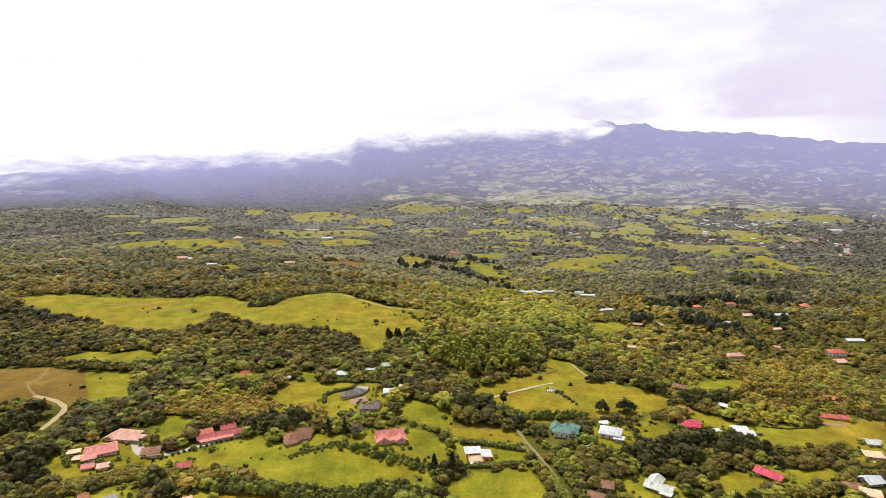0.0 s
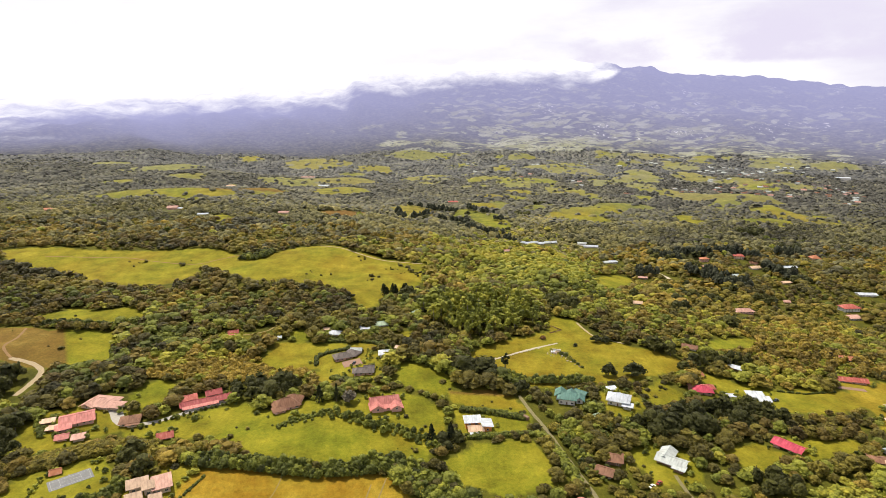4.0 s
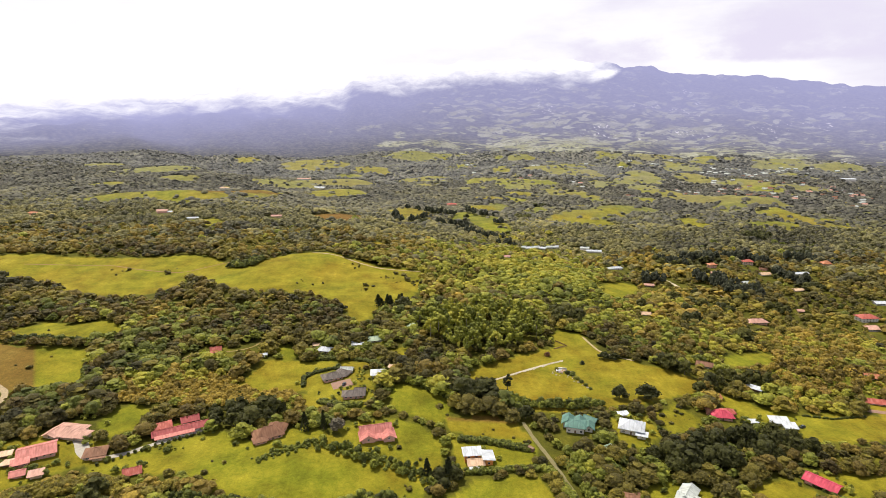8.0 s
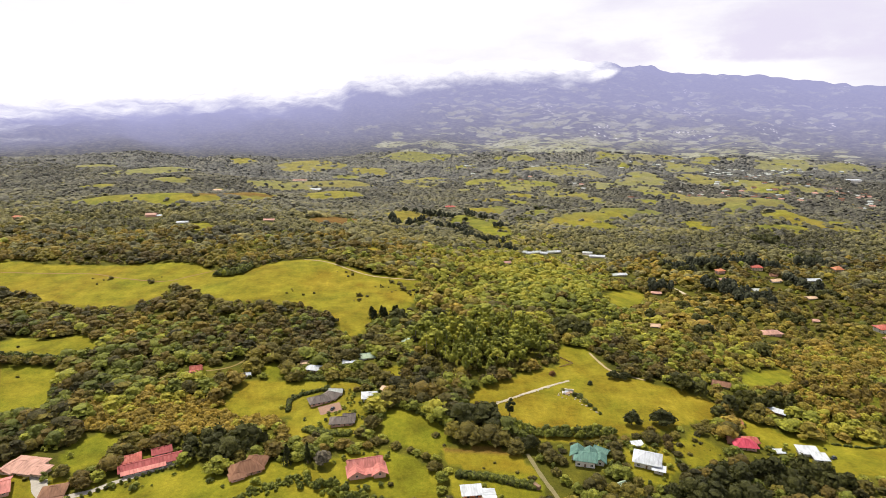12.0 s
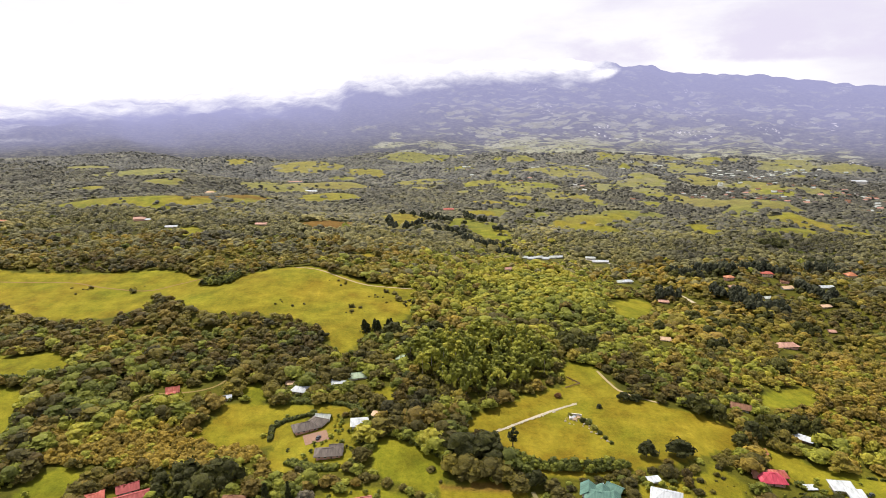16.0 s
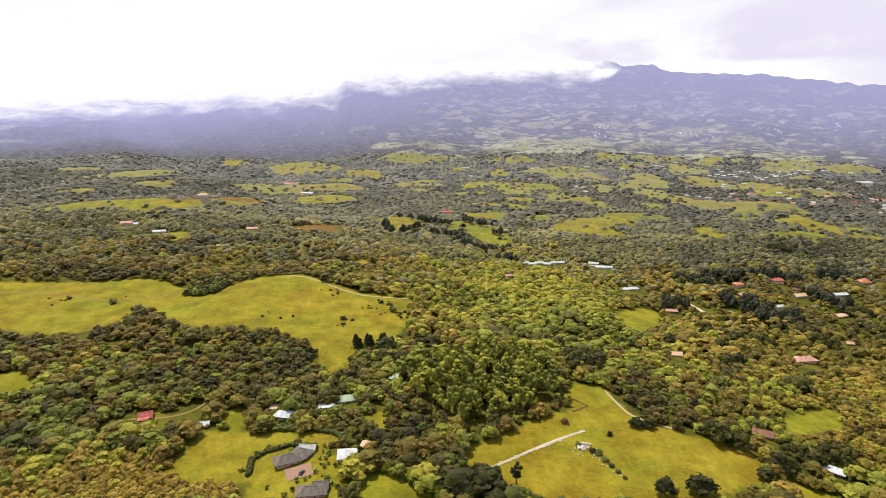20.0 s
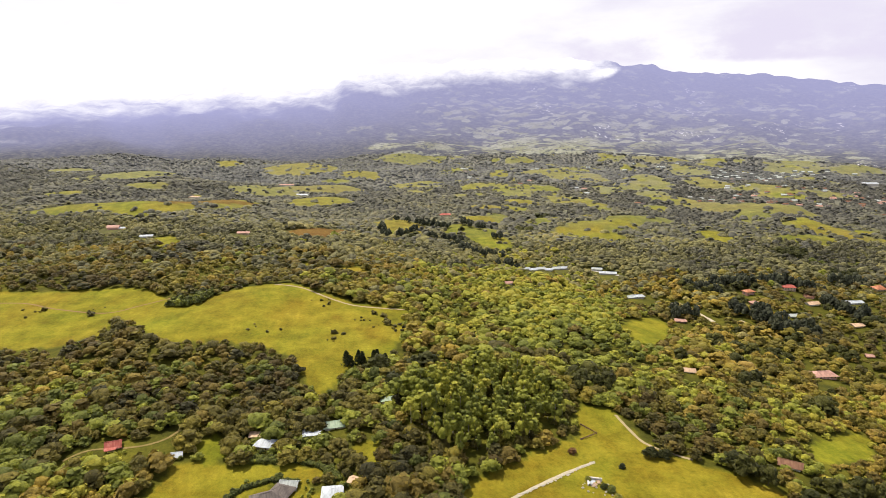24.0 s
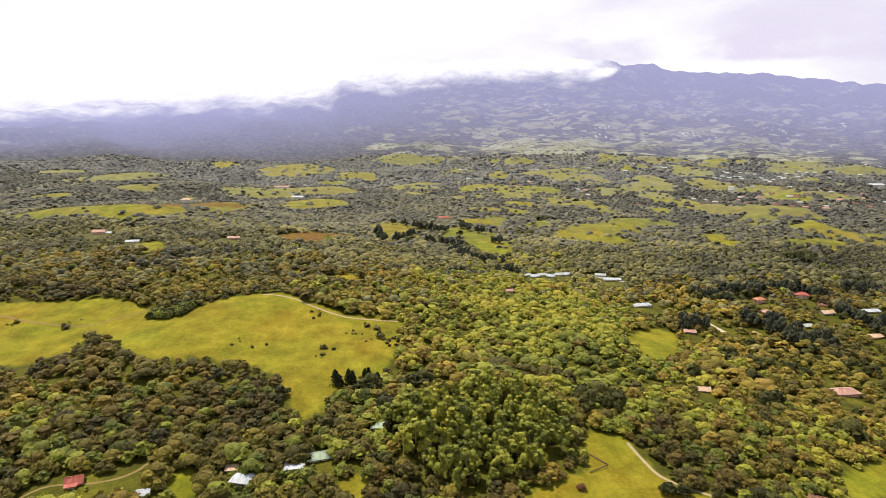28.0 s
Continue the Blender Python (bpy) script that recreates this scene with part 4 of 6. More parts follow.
house(203, 452, 20, [(0, 0, 0, 5, 4, 2.6, "gable", 1.2)], "orange", M_WALL_CREAM, "small orange-roofed hut among shrubs", "hut", "hut", False)
house(231, 416, -8, [(-1, 1, 0, 10, 6, 3.2, "shed", 0.8), (3, -4.5, 0, 6.5, 5, 3.0, "shed", 0.6)], "white", M_WALL_WHITE, "bungalow with bright white flat metal roofs")
house(213, 418, 0, [(0, 0, 0, 3.6, 2.2, 1.6, "shed", 0.2)], "white", M_WALL_WHITE, "low white-topped water tank housing on the lawn", "tank", "tank_house", False)
house(243, 474, -42, [(0, 0, 0, 10, 4, 2.6, "shed", 0.4)], "white", M_WALL_BROWN, "open livestock shed with a white metal roof", "shed", "shed", False)
house(324, 452, -14, [(0, 0, 0, 22, 6, 3.0, "gable", 1.2)], "red", M_WALL_PINK, "long low building with a red tiled roof", "long building")
house(320, 399, -10, [(0, 0, 0, 9, 7, 3.0, "gable", 1.2)], "grey", M_WALL_WHITE, "white house with a pale roof on bare yard")
house(302, 374, -15, [(0, 0, 0, 10, 6, 3.0, "shed", 0.6)], "tan", M_WALL_PINK, "low house with a tan metal roof")
house(212, 343, -52, [(0, 0, 0, 15, 7.5, 3.2, "gable", 1.6)], "magenta", M_WALL_PINK, "long house with a bright crimson metal roof")
house(272, 335, 10, [(0, 0, 0, 10, 8, 3.4, "gable", 1.6)], "white", M_WALL_WHITE, "house with a bright white gabled roof")
house(259, 317, -25, [(0, 0, 0, 9, 6, 3.0, "shed", 0.6)], "tan", M_WALL_CREAM, "low tan-roofed outbuilding beside the houses", "shed", "outbuilding", False)
house(254, 326, -20, [(0, 0, 0, 8, 6, 3.0, "hip", 1.2)], "brown", M_WALL_BROWN, "low brown-roofed annex among bushes")
house(509, 721, 5, [(0, 0, 0, 20, 12, 6.0, "hip", 3.0)], "red", M_WALL_WHITE, "large house with a red hipped roof and white walls")
house(493, 688, 5, [(0, 0, 0, 14, 8, 3.2, "shed", 0.8)], "pale_pink", M_WALL_WHITE, "low wing with a pale pinkish roof")
house(570, 777, -4, [(0, 0, 0, 22, 9, 3.2, "gable", 1.0)], "white", M_WALL_WHITE, "long building with a white metal roof")
house(363, 514, -15, [(0, 0, 0, 9, 7, 3.0, "gable", 1.4)], "orange", M_WALL_CREAM, "small house with a red-orange roof among trees")
house(-81, 474, 24, [(0, 0, 0, 14, 8, 3.2, "hip", 2.6), (8, 2.5, -45, 10, 7, 3.2, "hip", 2.4), (12, 6, -30, 8, 6, 3.0, "gable", 1.8)], ("slate", "slate", "grey"), M_WALL_PINK, "villa with dark slate hipped roofs round a forecourt")
house(-60, 441, 6, [(0, 0, 0, 14, 7, 3.2, "hip", 2.2), (4, 4, 0, 6, 6, 3.2, "gable", 1.6)], "slate", M_WALL_PINK, "low villa with a dark slate roof and porch")
house(-46, 474, 6, [(0, 0, 0, 9, 8, 3.0, "hip", 1.8)], "white", M_WALL_WHITE, "white-roofed pavilion beside the villa", "pavilion")
house(-35, 484, -25, [(0, 0, 0, 5, 4, 2.6, "gable", 0.8)], "tan", M_WALL_CREAM, "small tan-roofed lodge beside the villa", "lodge", "lodge")
house(-97, 528, -12, [(0, 0, 0, 9, 7, 3.0, "hip", 1.8)], "white", M_WALL_CREAM, "cottage with a bright white hipped roof")
house(-57, 548, 14, [(0, 0, 0, 13, 6, 3.2, "gable", 1.6)], "pale_green", M_WALL_WHITE, "cottage with a pale green gabled roof")
house(-70, 538, 10, [(0, 0, 0, 9, 4.5, 2.8, "shed", 0.6)], "white", M_WALL_WHITE, "low outbuilding with a white roof", "shed", "outbuilding", False)
house(-147, 517, 18, [(0, 0, 0, 5, 4, 2.6, "gable", 0.8)], "white", M_WALL_WHITE, "tiny white-roofed hut on the lawn", "hut", "hut", False)
house(-190, 528, 20, [(0, 0, 0, 7, 5.5, 3.0, "gable", 1.8), (-1, -3.4, 0, 4, 2.4, 2.3, "shed", 0.4)], "red", M_WALL_CREAM, "small cottage with a steep red roof")
house(-106, 538, 10, [(0, 0, 0, 5, 3.5, 2.4, "shed", 0.4)], "tan", M_WALL_CREAM, "low tan-roofed carport by the cottage", "carport", "carport", False)
house(-25, 581, 5, [(0, 0, 0, 9, 6, 3.0, "hip", 1.4)], "pale_green", M_WALL_WHITE, "cottage with a pale greenish roof deep in trees")
house(222, 514, -28, [(0, 0, 0, 11, 6, 3.0, "gable", 1.4)], "brown", M_WALL_WHITE, "house with a brown roof half hidden by trees")
house(224, 663, -12, [(0, 0, 0, 8, 5, 2.8, "gable", 1.2)], "tan", M_WALL_WHITE, "small tan-roofed house deep in trees")
house(367, 702, 4, [(0, 0, 0, 21, 10, 3.4, "hip", 2.4)], "pale_pink", M_WALL_PINK, "house with a salmon-pink hipped roof")
for k, (hx, hy) in enumerate([(147, 1078), (157, 1072), (170, 1082), (182, 1077), (196, 1088), (209, 1092)]):
    house(hx, hy, (-8, 6, 14)[k % 3], [(0, 0, 0, 10 + k % 3, 6, 3, "gable", 1.3)], "white" if k % 2 else "grey", M_WALL_WHITE, "small estate house with a pale metal roof", openings=False)
house(106, 962, 10, [(0, 0, 0, 8, 5, 3, "gable", 1.2)], "pale_pink", M_WALL_WHITE, "small pale pink-roofed house deep in trees", openings=False)
house(272, 1072, -10, [(0, 0, 0, 24, 7, 3.4, "gable", 1.2)], "white", M_WALL_WHITE, "long white-roofed farm shed", "shed", "farm_shed", False)
house(261, 1094, -12, [(0, 0, 0, 14, 6, 3.4, "gable", 1.2)], "grey", M_WALL_WHITE, "grey-roofed farm shed beside the long shed", "shed", "farm_shed", False)
house(274, 940, 6, [(0, 0, 0, 15, 7, 3.2, "hip", 1.6), (-9, -1, 0, 8, 6, 3, "gable", 1.2)], ("white", "grey"), M_WALL_WHITE, "bungalow with pale white roofs at the wood's edge")
house(292, 846, -12, [(0, 0, 0, 12, 7, 3.2, "hip", 1.4)], "pale_pink", M_WALL_BROWN, "low house with a pale pinkish roof among trees")
house(493, 972, -10, [(0, 0, 0, 15, 9, 6.0, "hip", 2.6)], "red", M_WALL_CREAM, "two-storey house with a red hipped roof")
house(428, 954, 15, [(0, 0, 0, 12, 8, 6.0, "hip", 2.2)], "orange", M_WALL_PINK, "two-storey pink house with an orange roof")
house(492, 917, 12, [(0, 0, 0, 15, 8, 3.2, "gable", 1.6)], "tan", M_WALL_WHITE, "house with a pale tan gabled roof")
house(441, 873, 5, [(0, 0, 0, 9, 6, 3.0, "gable", 1.2)], "grey", M_WALL_WHITE, "house with a pale grey roof among dark trees")
house(552, 926, 4, [(0, 0, 0, 20, 8, 3.2, "gable", 1.2)], "white", M_WALL_WHITE, "long white-roofed house on a lawn")
house(414, 912, 20, [(0, 0, 0, 10, 7, 5.0, "hip", 2.0)], "pale_pink", M_WALL_PINK, "two-storey pink house with a faded roof among dark trees", openings=False)
house(504, 944, -12, [(0, 0, 0, 10, 7, 3.2, "gable", 1.4)], "brown", M_WALL_PINK, "low brown-roofed house below the red-roofed one", openings=False)
house(501, 846, 8, [(0, 0, 0, 12, 7, 3.0, "gable", 1.0)], "tan", M_WALL_CREAM, "pale tan-roofed house at the lane's edge", openings=False)
house(455, 762, -10, [(0, 0, 0, 6, 5, 2.8, "gable", 1.0)], "pale_pink", M_WALL_PINK, "tiny pink-roofed house deep in trees", openings=False)
house(627, 983, 0, [(0, 0, 0, 12, 11, 4.0, "hip", 4.0)], "orange", M_WALL_CREAM, "house with a tall orange pyramid roof")
house(-533, 1179, 5, [(0, 0, 0, 18, 9, 5.4, "gable", 2.2), (14, -1, 0, 9, 7, 3, "gable", 1.2)], ("pale_pink", "white"), M_WALL_PINK, "large pale pink farmhouse", openings=False)
house(-450, 1119, 8, [(0, 0, 0, 18, 7, 3.0, "gable", 1.2)], "white", M_WALL_WHITE, "low farm building with a white roof", openings=False)
house(-306, 1148, 0, [(0, 0, 0, 18, 7, 3.2, "gable", 1.4)], "pale_pink", M_WALL_CREAM, "low farm building with a faded pink roof", openings=False)
house(-563, 1590, 0, [(0, 0, 0, 20, 10, 4.4, "hip", 2.2)], "tan", M_WALL_WHITE, "tan-roofed farmhouse beside ploughed soil", openings=False)
house(-453, 2020, 0, [(0, 0, 0, 42, 10, 3.6, "gable", 1.8)], "pale_pink", M_WALL_WHITE, "long pale farm barn", "barn", "barn", False)
house(-371, 1870, -14, [(0, 0, 0, 34, 12, 3.6, "gable", 1.8)], "white", M_WALL_WHITE, "long white-roofed barn among pastures", "barn", "barn", False)
house(29, 1531, 0, [(0, 0, 0, 24, 10, 4.4, "hip", 2.4)], "red", M_WALL_CREAM, "red-roofed farmhouse among dark pines", openings=False)
house(-773, 1165, 6, [(0, 0, 0, 18, 9, 5, "hip", 2.2)], "orange", M_WALL_PINK, "two-storey farmhouse with an orange roof", openings=False)
house(1362, 2031, 0, [(0, 0, 0, 46, 22, 6, "gable", 2)], "white", M_WALL_WHITE, "large warehouse with a white roof", "warehouse", "warehouse", False)

# the flat-roofed house by the court, of several blocks round a patio
house(-155, 295, 28, [(-4, 6.5, 0, 8.5, 6, 4.2, "shed", 0.5), (6.5, 2, 0, 7.5, 10, 4.4, "shed", 0.5), (-6, -4, 0, 6, 6.5, 2.9, "shed", 0.4), (3, -7, 0, 4, 3, 2.6, "shed", 0.3), (0.5, 1, 0, 4, 5, 5.4, "shed", 0.3)], ("beige", "pale_pink", "beige", "beige", "beige"), M_WALL_CREAM, "large two-storey pink house of stepped flat-roofed blocks")
house(-218, 317, 28, [(0, 0, 0, 3.8, 3, 2.3, "gable", 1.0)], "orange", M_WALL_BROWN, "small orange-roofed hut beside the court", "hut", "hut", False)
house(-230, 278, 40, [(0, 0, 0, 8, 6, 3, "gable", 1.6)], "red", M_WALL_BROWN, "small red-roofed cabin on the lawn", "cabin", "cabin", False)

ribbon("farm_track", [(-31, 317), (-33, 304), (-36, 286)], 0.8, M_TRACK, "faint wheel track pressed through the hay field", 0.06)
ribbon("farm_track", [(-39, 311), (-40, 302), (-42, 286)], 0.8, M_TRACK, "second faint wheel track through the hay field", 0.06)
ribbon("farm_track", [(-89, 314), (-90, 299), (-94, 282)], 0.6, M_TRACK, "thin trodden line across the hay field", 0.06)
house(-137, 326, 10, [(0, 0, 0, 4, 2.6, 2.0, "shed", 0.3)], "white", M_WALL_WHITE, "tiny white-roofed shed at the meadow's hedge", "shed", "shed", False)

# far houses of the villages on the plain, one by one
rng = np.random.RandomState(11)
far_specs = []
while len(far_specs) < 150:
    fx, fy = rng.uniform(90, 2300), rng.uniform(1450, 3900)
    if abs(fx) < 0.72 * fy and math.hypot(fx, fy) < rng.uniform(2000, 2850) and (fx > 0.28 * fy or rng.rand() < 0.2) and rng.rand() < float(smooth((math.hypot(fx, fy) - 1500) / 1300)) and wobble(np.array(fx), np.array(fy), 210) + 0.6 * wobble(np.array(fy), np.array(fx), 70) > 0.1:
        far_specs.append((fx, fy, rng.uniform(-35, 35), rng.randint(4)))
far_specs.sort(key=lambda s: math.hypot(s[0], s[1]))
far_first = {}
for fx, fy, ft, fk in far_specs[:105]:
    m = pose(fx, fy, land_at(fx, fy), 0, 0, ft)
    if fk not in far_first:
        far_first[fk] = house(fx, fy, ft, [(0, 0, 0, 12, 7, 3.4, "gable", 1.6)], ("grey", "slate", "brown", "pale_pink")[fk], M_WALL_WHITE,
                              "distant village house with a %s metal roof" % ("grey", "dark slate", "brown", "faded pink")[fk], openings=False)
        tagged(far_first[fk], group="distant village houses")
    else:
        copy_thing(far_first[fk], m)
        HOUSES.append((fx, fy, 8))
# the rest of the villages, too far off to count
v0 = np.array([(sx * 7.5, sy * 5, z) for z in (-2, 3.2) for sx, sy in ((-1, -1), (1, -1), (1, 1), (-1, 1))] + [(-8.5, 0, 5.4), (8.5, 0, 5.4), (-8.5, -6, 3.0), (8.5, -6, 3.0), (8.5, 6, 3.0), (-8.5, 6, 3.0)])
f0 = np.array([(0, 1, 5, 4), (1, 2, 6, 5), (2, 3, 7, 6), (3, 0, 4, 7), (10, 11, 9, 8), (8, 9, 12, 13)])
vs, fs = [], []
for k, (fx, fy, ft, fk) in enumerate(far_specs[105:]):
    m = pose(fx, fy, land_at(fx, fy), 0, 0, ft)
    vs.append(np.array([m @ Vector(p) for p in v0]))
    fs.append(f0 + k * len(v0))
village = new("distant_village", numpy_mesh("distant_village", np.concatenate(vs), np.concatenate(fs), R["grey"]))
tagged(village, "specks of pale-roofed houses scattered over the far plain", "village", kind="stuff")

# ---- the ball court ----
court = new("ball_court")
court.matrix_basis = pose(-206, 311, land_at(-206, 311) + 0.3, 0, 0, 40) @ Matrix.Diagonal((0.80, 0.82, 1, 1))
tagged(court, "grey concrete tennis court with white lines on the lawn", "tennis court")
bm = bmesh.new()
add_box(bm, 27, 13, 1.2, Matrix.Translation((0, 0, -1.2)))
part("slab", bm, M_COURT, court)
for lx, ly, lw, ld in ((-11.9, 0, 0.16, 11), (11.9, 0, 0.16, 11), (-6.4, 0, 0.12, 8.2), (6.4, 0, 0.12, 8.2), (0, -5.5, 24, 0.16), (0, 5.5, 24, 0.16), (0, -4.1, 24, 0.18), (0, 4.1, 24, 0.18), (0, 0, 12.8, 0.18)):
    bm = bmesh.new()
    add_box(bm, lw, ld, 0.012, Matrix.Translation((lx, ly, 0)))
    part("line", bm, M_LINE, court)
bm = bmesh.new()
add_box(bm, 0.06, 12, 0.9, Matrix.Translation((0, 0, 0.1)))
part("net", bm, M_LINE, court, "white net band across the court")
for s in (-1, 1):
    bm = bmesh.new()
    add_box(bm, 0.12, 0.12, 1.1, Matrix.Translation((0, s * 6.1, 0)))
    part("net_post", bm, M_FRAME, court)
HOUSES.append((-206, 311, 12))

# ---- trees ----
def clumps(centres, normals, size, rng):
    """Small uneven four-cornered leaf clumps that face outwards, more or less."""
    n = len(centres)
    nrm = normals + rng.normal(0, 0.48, (n, 3))
    nrm /= np.linalg.norm(nrm, axis=1)[:, None] + 1e-9
    ref = rng.normal(0, 1, (n, 3))
    u = np.cross(nrm, ref)
    u /= np.linalg.norm(u, axis=1)[:, None] + 1e-9
    v = np.cross(nrm, u)
    s = size * rng.uniform(0.6, 1.35, (n, 1))
    corners = []
    for a, b in ((-1, -1), (1, -1), (1, 1), (-1, 1)):
        ja, jb = rng.uniform(0.55, 1.15, (n, 1)), rng.uniform(0.55, 1.15, (n, 1))
        corners.append(centres + s * 0.5 * (a * ja * u + b * jb * v) - nrm * s * 0.12 * rng.uniform(0, 1, (n, 1)))
    verts = np.stack(corners, 1).reshape(-1, 3)
    return verts, np.arange(4 * n).reshape(n, 4)


def domes(ls, seg, rng, flat=0.8, low=True, grounded=False):
    """A lumpy leafy dome for each rounded mass of a crown."""
    vs, fs = [], []
    for cx, cy, cz, r in ls:
        off = sum(len(v) for v in vs)
        ring = []
        rings = ((-0.45, 0.86), (0.20, 1.0), (0.74, 0.66)) if low else ((-0.35, 0.95), (0.58, 0.76))
        if grounded:    # far crowns close over the ground
            rings = ((-2.2, 1.18), (0.45, 0.80))
        last = len(rings) - 1
        for lat, q in rings:
            a = np.arange(seg) * 2 * math.pi / seg + rng.uniform(0, 6)
            k = r * rng.uniform(0.84, 1.13, seg)
            ring.append(np.stack([cx + q * k * np.cos(a), cy + q * k * np.sin(a), cz + lat * k * flat], -1))
        v = np.concatenate(ring + [np.array([[cx, cy, cz + r * flat * rng.uniform(0.92, 1.08)]])])
        f = []
        for b in range(last):
            for i in range(seg):
                f.append((b * seg + i, b * seg + (i + 1) % seg, (b + 1) * seg + (i + 1) % seg, (b + 1) * seg + i))
        for i in range(0, seg, 2):
            f.append((last * seg + i, last * seg + (i + 1) % seg, last * seg + (i + 2) % seg, (last + 1) * seg))
        vs.append(v)
        fs.append(np.array(f) + off)
    v = np.concatenate(vs)
    v[:, 2] = np.clip(v[:, 2], 0.05, None)
    return v, np.concatenate(fs)


def joined(a, b):
    return np.concatenate([a[0], b[0]]), np.concatenate([a[1], b[1] + len(a[0])])


def crown(kind, n, seed):
    """Leaf clumps of a tree about 1 m wide at scale 1 (radius 0.5, height 1)."""
    rng = np.random.RandomState(seed)
    if kind == "broad":
        # rounded masses round a leader, with small sprays of leaves over them
        lobes_n, seg, low, sprays = ((1, 6, False, 0) if n < 10 else (3, 6, False, 0) if n < 16 else (5, 6, False, 16) if n < 60 else (9, 6, False, 70) if n < 120 else (13, 6, False, 140))
        ls = [(rng.normal(0, 0.04), rng.normal(0, 0.04), 0.66, 0.30 if lobes_n > 3 else 0.36)]
        for k in range(lobes_n - 1):
            a, q = 2.4 * k + rng.uniform(-0.5, 0.5), 0.29 * math.sqrt((k + 0.7) / max(1, lobes_n - 1)) * rng.uniform(0.85, 1.2) + 0.04
            ls.append((q * math.cos(a), q * math.sin(a), (0.70 - 1.05 * q) * rng.uniform(0.88, 1.12), rng.uniform(0.20, 0.29) * (1.25 if lobes_n < 4 else 1.0 if lobes_n < 7 else 0.82)))
        ls = [(x, y, z, r * rng.uniform(0.8, 1.1)) for x, y, z, r in ls]
        core = domes(ls, seg, rng, 0.92, low, lobes_n < 4)
        if sprays == 0:
            return core
        pick = rng.randint(0, len(ls), sprays)
        d = rng.normal(0, 1, (sprays, 3))
        d[:, 2] = np.abs(d[:, 2]) * 1.1 - 0.25
        d /= np.linalg.norm(d, axis=1)[:, None]
        c = np.array([l[:3] for l in ls])[pick]
        r = np.array([l[3] for l in ls])[pick][:, None]
        pts = c + d * r * rng.uniform(0.90, 1.22, (sprays, 1)) * np.array([[1, 1, 0.92]])
        pts[:, 2] = np.clip(pts[:, 2], 0.08, 1.1)
        return joined(core, clumps(pts, d, 0.125 if sprays > 100 else 0.15 if sprays > 20 else 0.21, rng))
    if kind == "conifer":
        t = rng.uniform(0, 1, n) ** 0.8
        a = rng.uniform(0, 2 * math.pi, n)
        layer = 0.75 + 0.25 * np.sin(t * 34)
        q = (1 - t) ** 0.75 * 0.46 * layer * rng.uniform(0.7, 1.05, n) + 0.02
        pts = np.stack([q * np.cos(a), q * np.sin(a), 0.08 + 0.95 * t], -1)
        d = np.stack([np.cos(a), np.sin(a), np.full(n, 0.35)], -1)
        return clumps(pts, d, 2.0 / math.sqrt(n), rng)
    if kind == "tall":
        ls = []
        for k in range(9):
            t = (k + rng.uniform(0, 1)) / 9
            q = 0.40 * math.sin(math.pi * min(1, 0.30 + 0.62 * t)) * math.sqrt(rng.uniform(0.1, 1))
            a = rng.uniform(0, 2 * math.pi)
            ls.append((q * math.cos(a), q * math.sin(a), 0.42 + 0.52 * t, rng.uniform(0.17, 0.27) * (1.15 - 0.45 * t)))
        core = domes([(x, y, z, r * 0.9) for x, y, z, r in ls], 6, rng, 0.55, False)
        pick = rng.randint(0, len(ls), n)
        d = rng.normal(0, 1, (n, 3))
        d /= np.linalg.norm(d, axis=1)[:, None]
        pts = np.array([l[:3] for l in ls])[pick] + d * np.array([l[3] for l in ls])[pick][:, None] * np.array([[1.1, 1.1, 0.55]]) * rng.uniform(0.5, 1.0, (n, 1))
        return joined(core, clumps(pts, d, 0.95 / math.sqrt(n), rng))
    m = int(n * 0.7)
    d = rng.normal(0, 1, (m, 3))
    d[:, 2] = np.abs(d[:, 2])
    d /= np.linalg.norm(d, axis=1)[:, None]
    pts = d * np.array([[0.5, 0.5, 0.9]]) * rng.uniform(0.8, 1.1, (m, 1))
    return joined(domes([(0.05, 0, 0.3, 0.45), (-0.12, 0.1, 0.45, 0.36)][: 1 + (n > 30)], 6, rng, 1.25), clumps(pts, d, 1.5 / math.sqrt(n), rng))


def trunk_verts(r0, r1, h, sides=5, bend=(0.0, 0.0)):
    rings = []
    for k, (t, r) in enumerate(((-0.08, r0 * 1.3), (0.15, r0), (0.6, 0.5 * (r0 + r1)), (1.0, r1))):
        a = np.arange(sides) * 2 * math.pi / sides + 0.3 * k
        rings.append(np.stack([r * np.cos(a) + bend[0] * t * t, r * np.sin(a) + bend[1] * t * t, np.full(sides, t * h)], -1))
    v = np.concatenate(rings)
    f = []
    for k in range(3):
        for i in range(sides):
            f.append((k * sides + i, k * sides + (i + 1) % sides, (k + 1) * sides + (i + 1) % sides, (k + 1) * sides + i))
    return v, np.array(f)


LEVELS = {"broad": (190, 90, 41, 14, 6, 150), "conifer": (140, 80, 36, 16, 8, 120), "tall": (190, 100, 44, 16, 8, 150), "shrub": (70, 36, 18, 8, 5, 56)}
TEMPLATES = {(k, lv): [crown(k, LEVELS[k][lv], 100 * lv + s) for s in range(7)] for k in LEVELS for lv in range(6)}


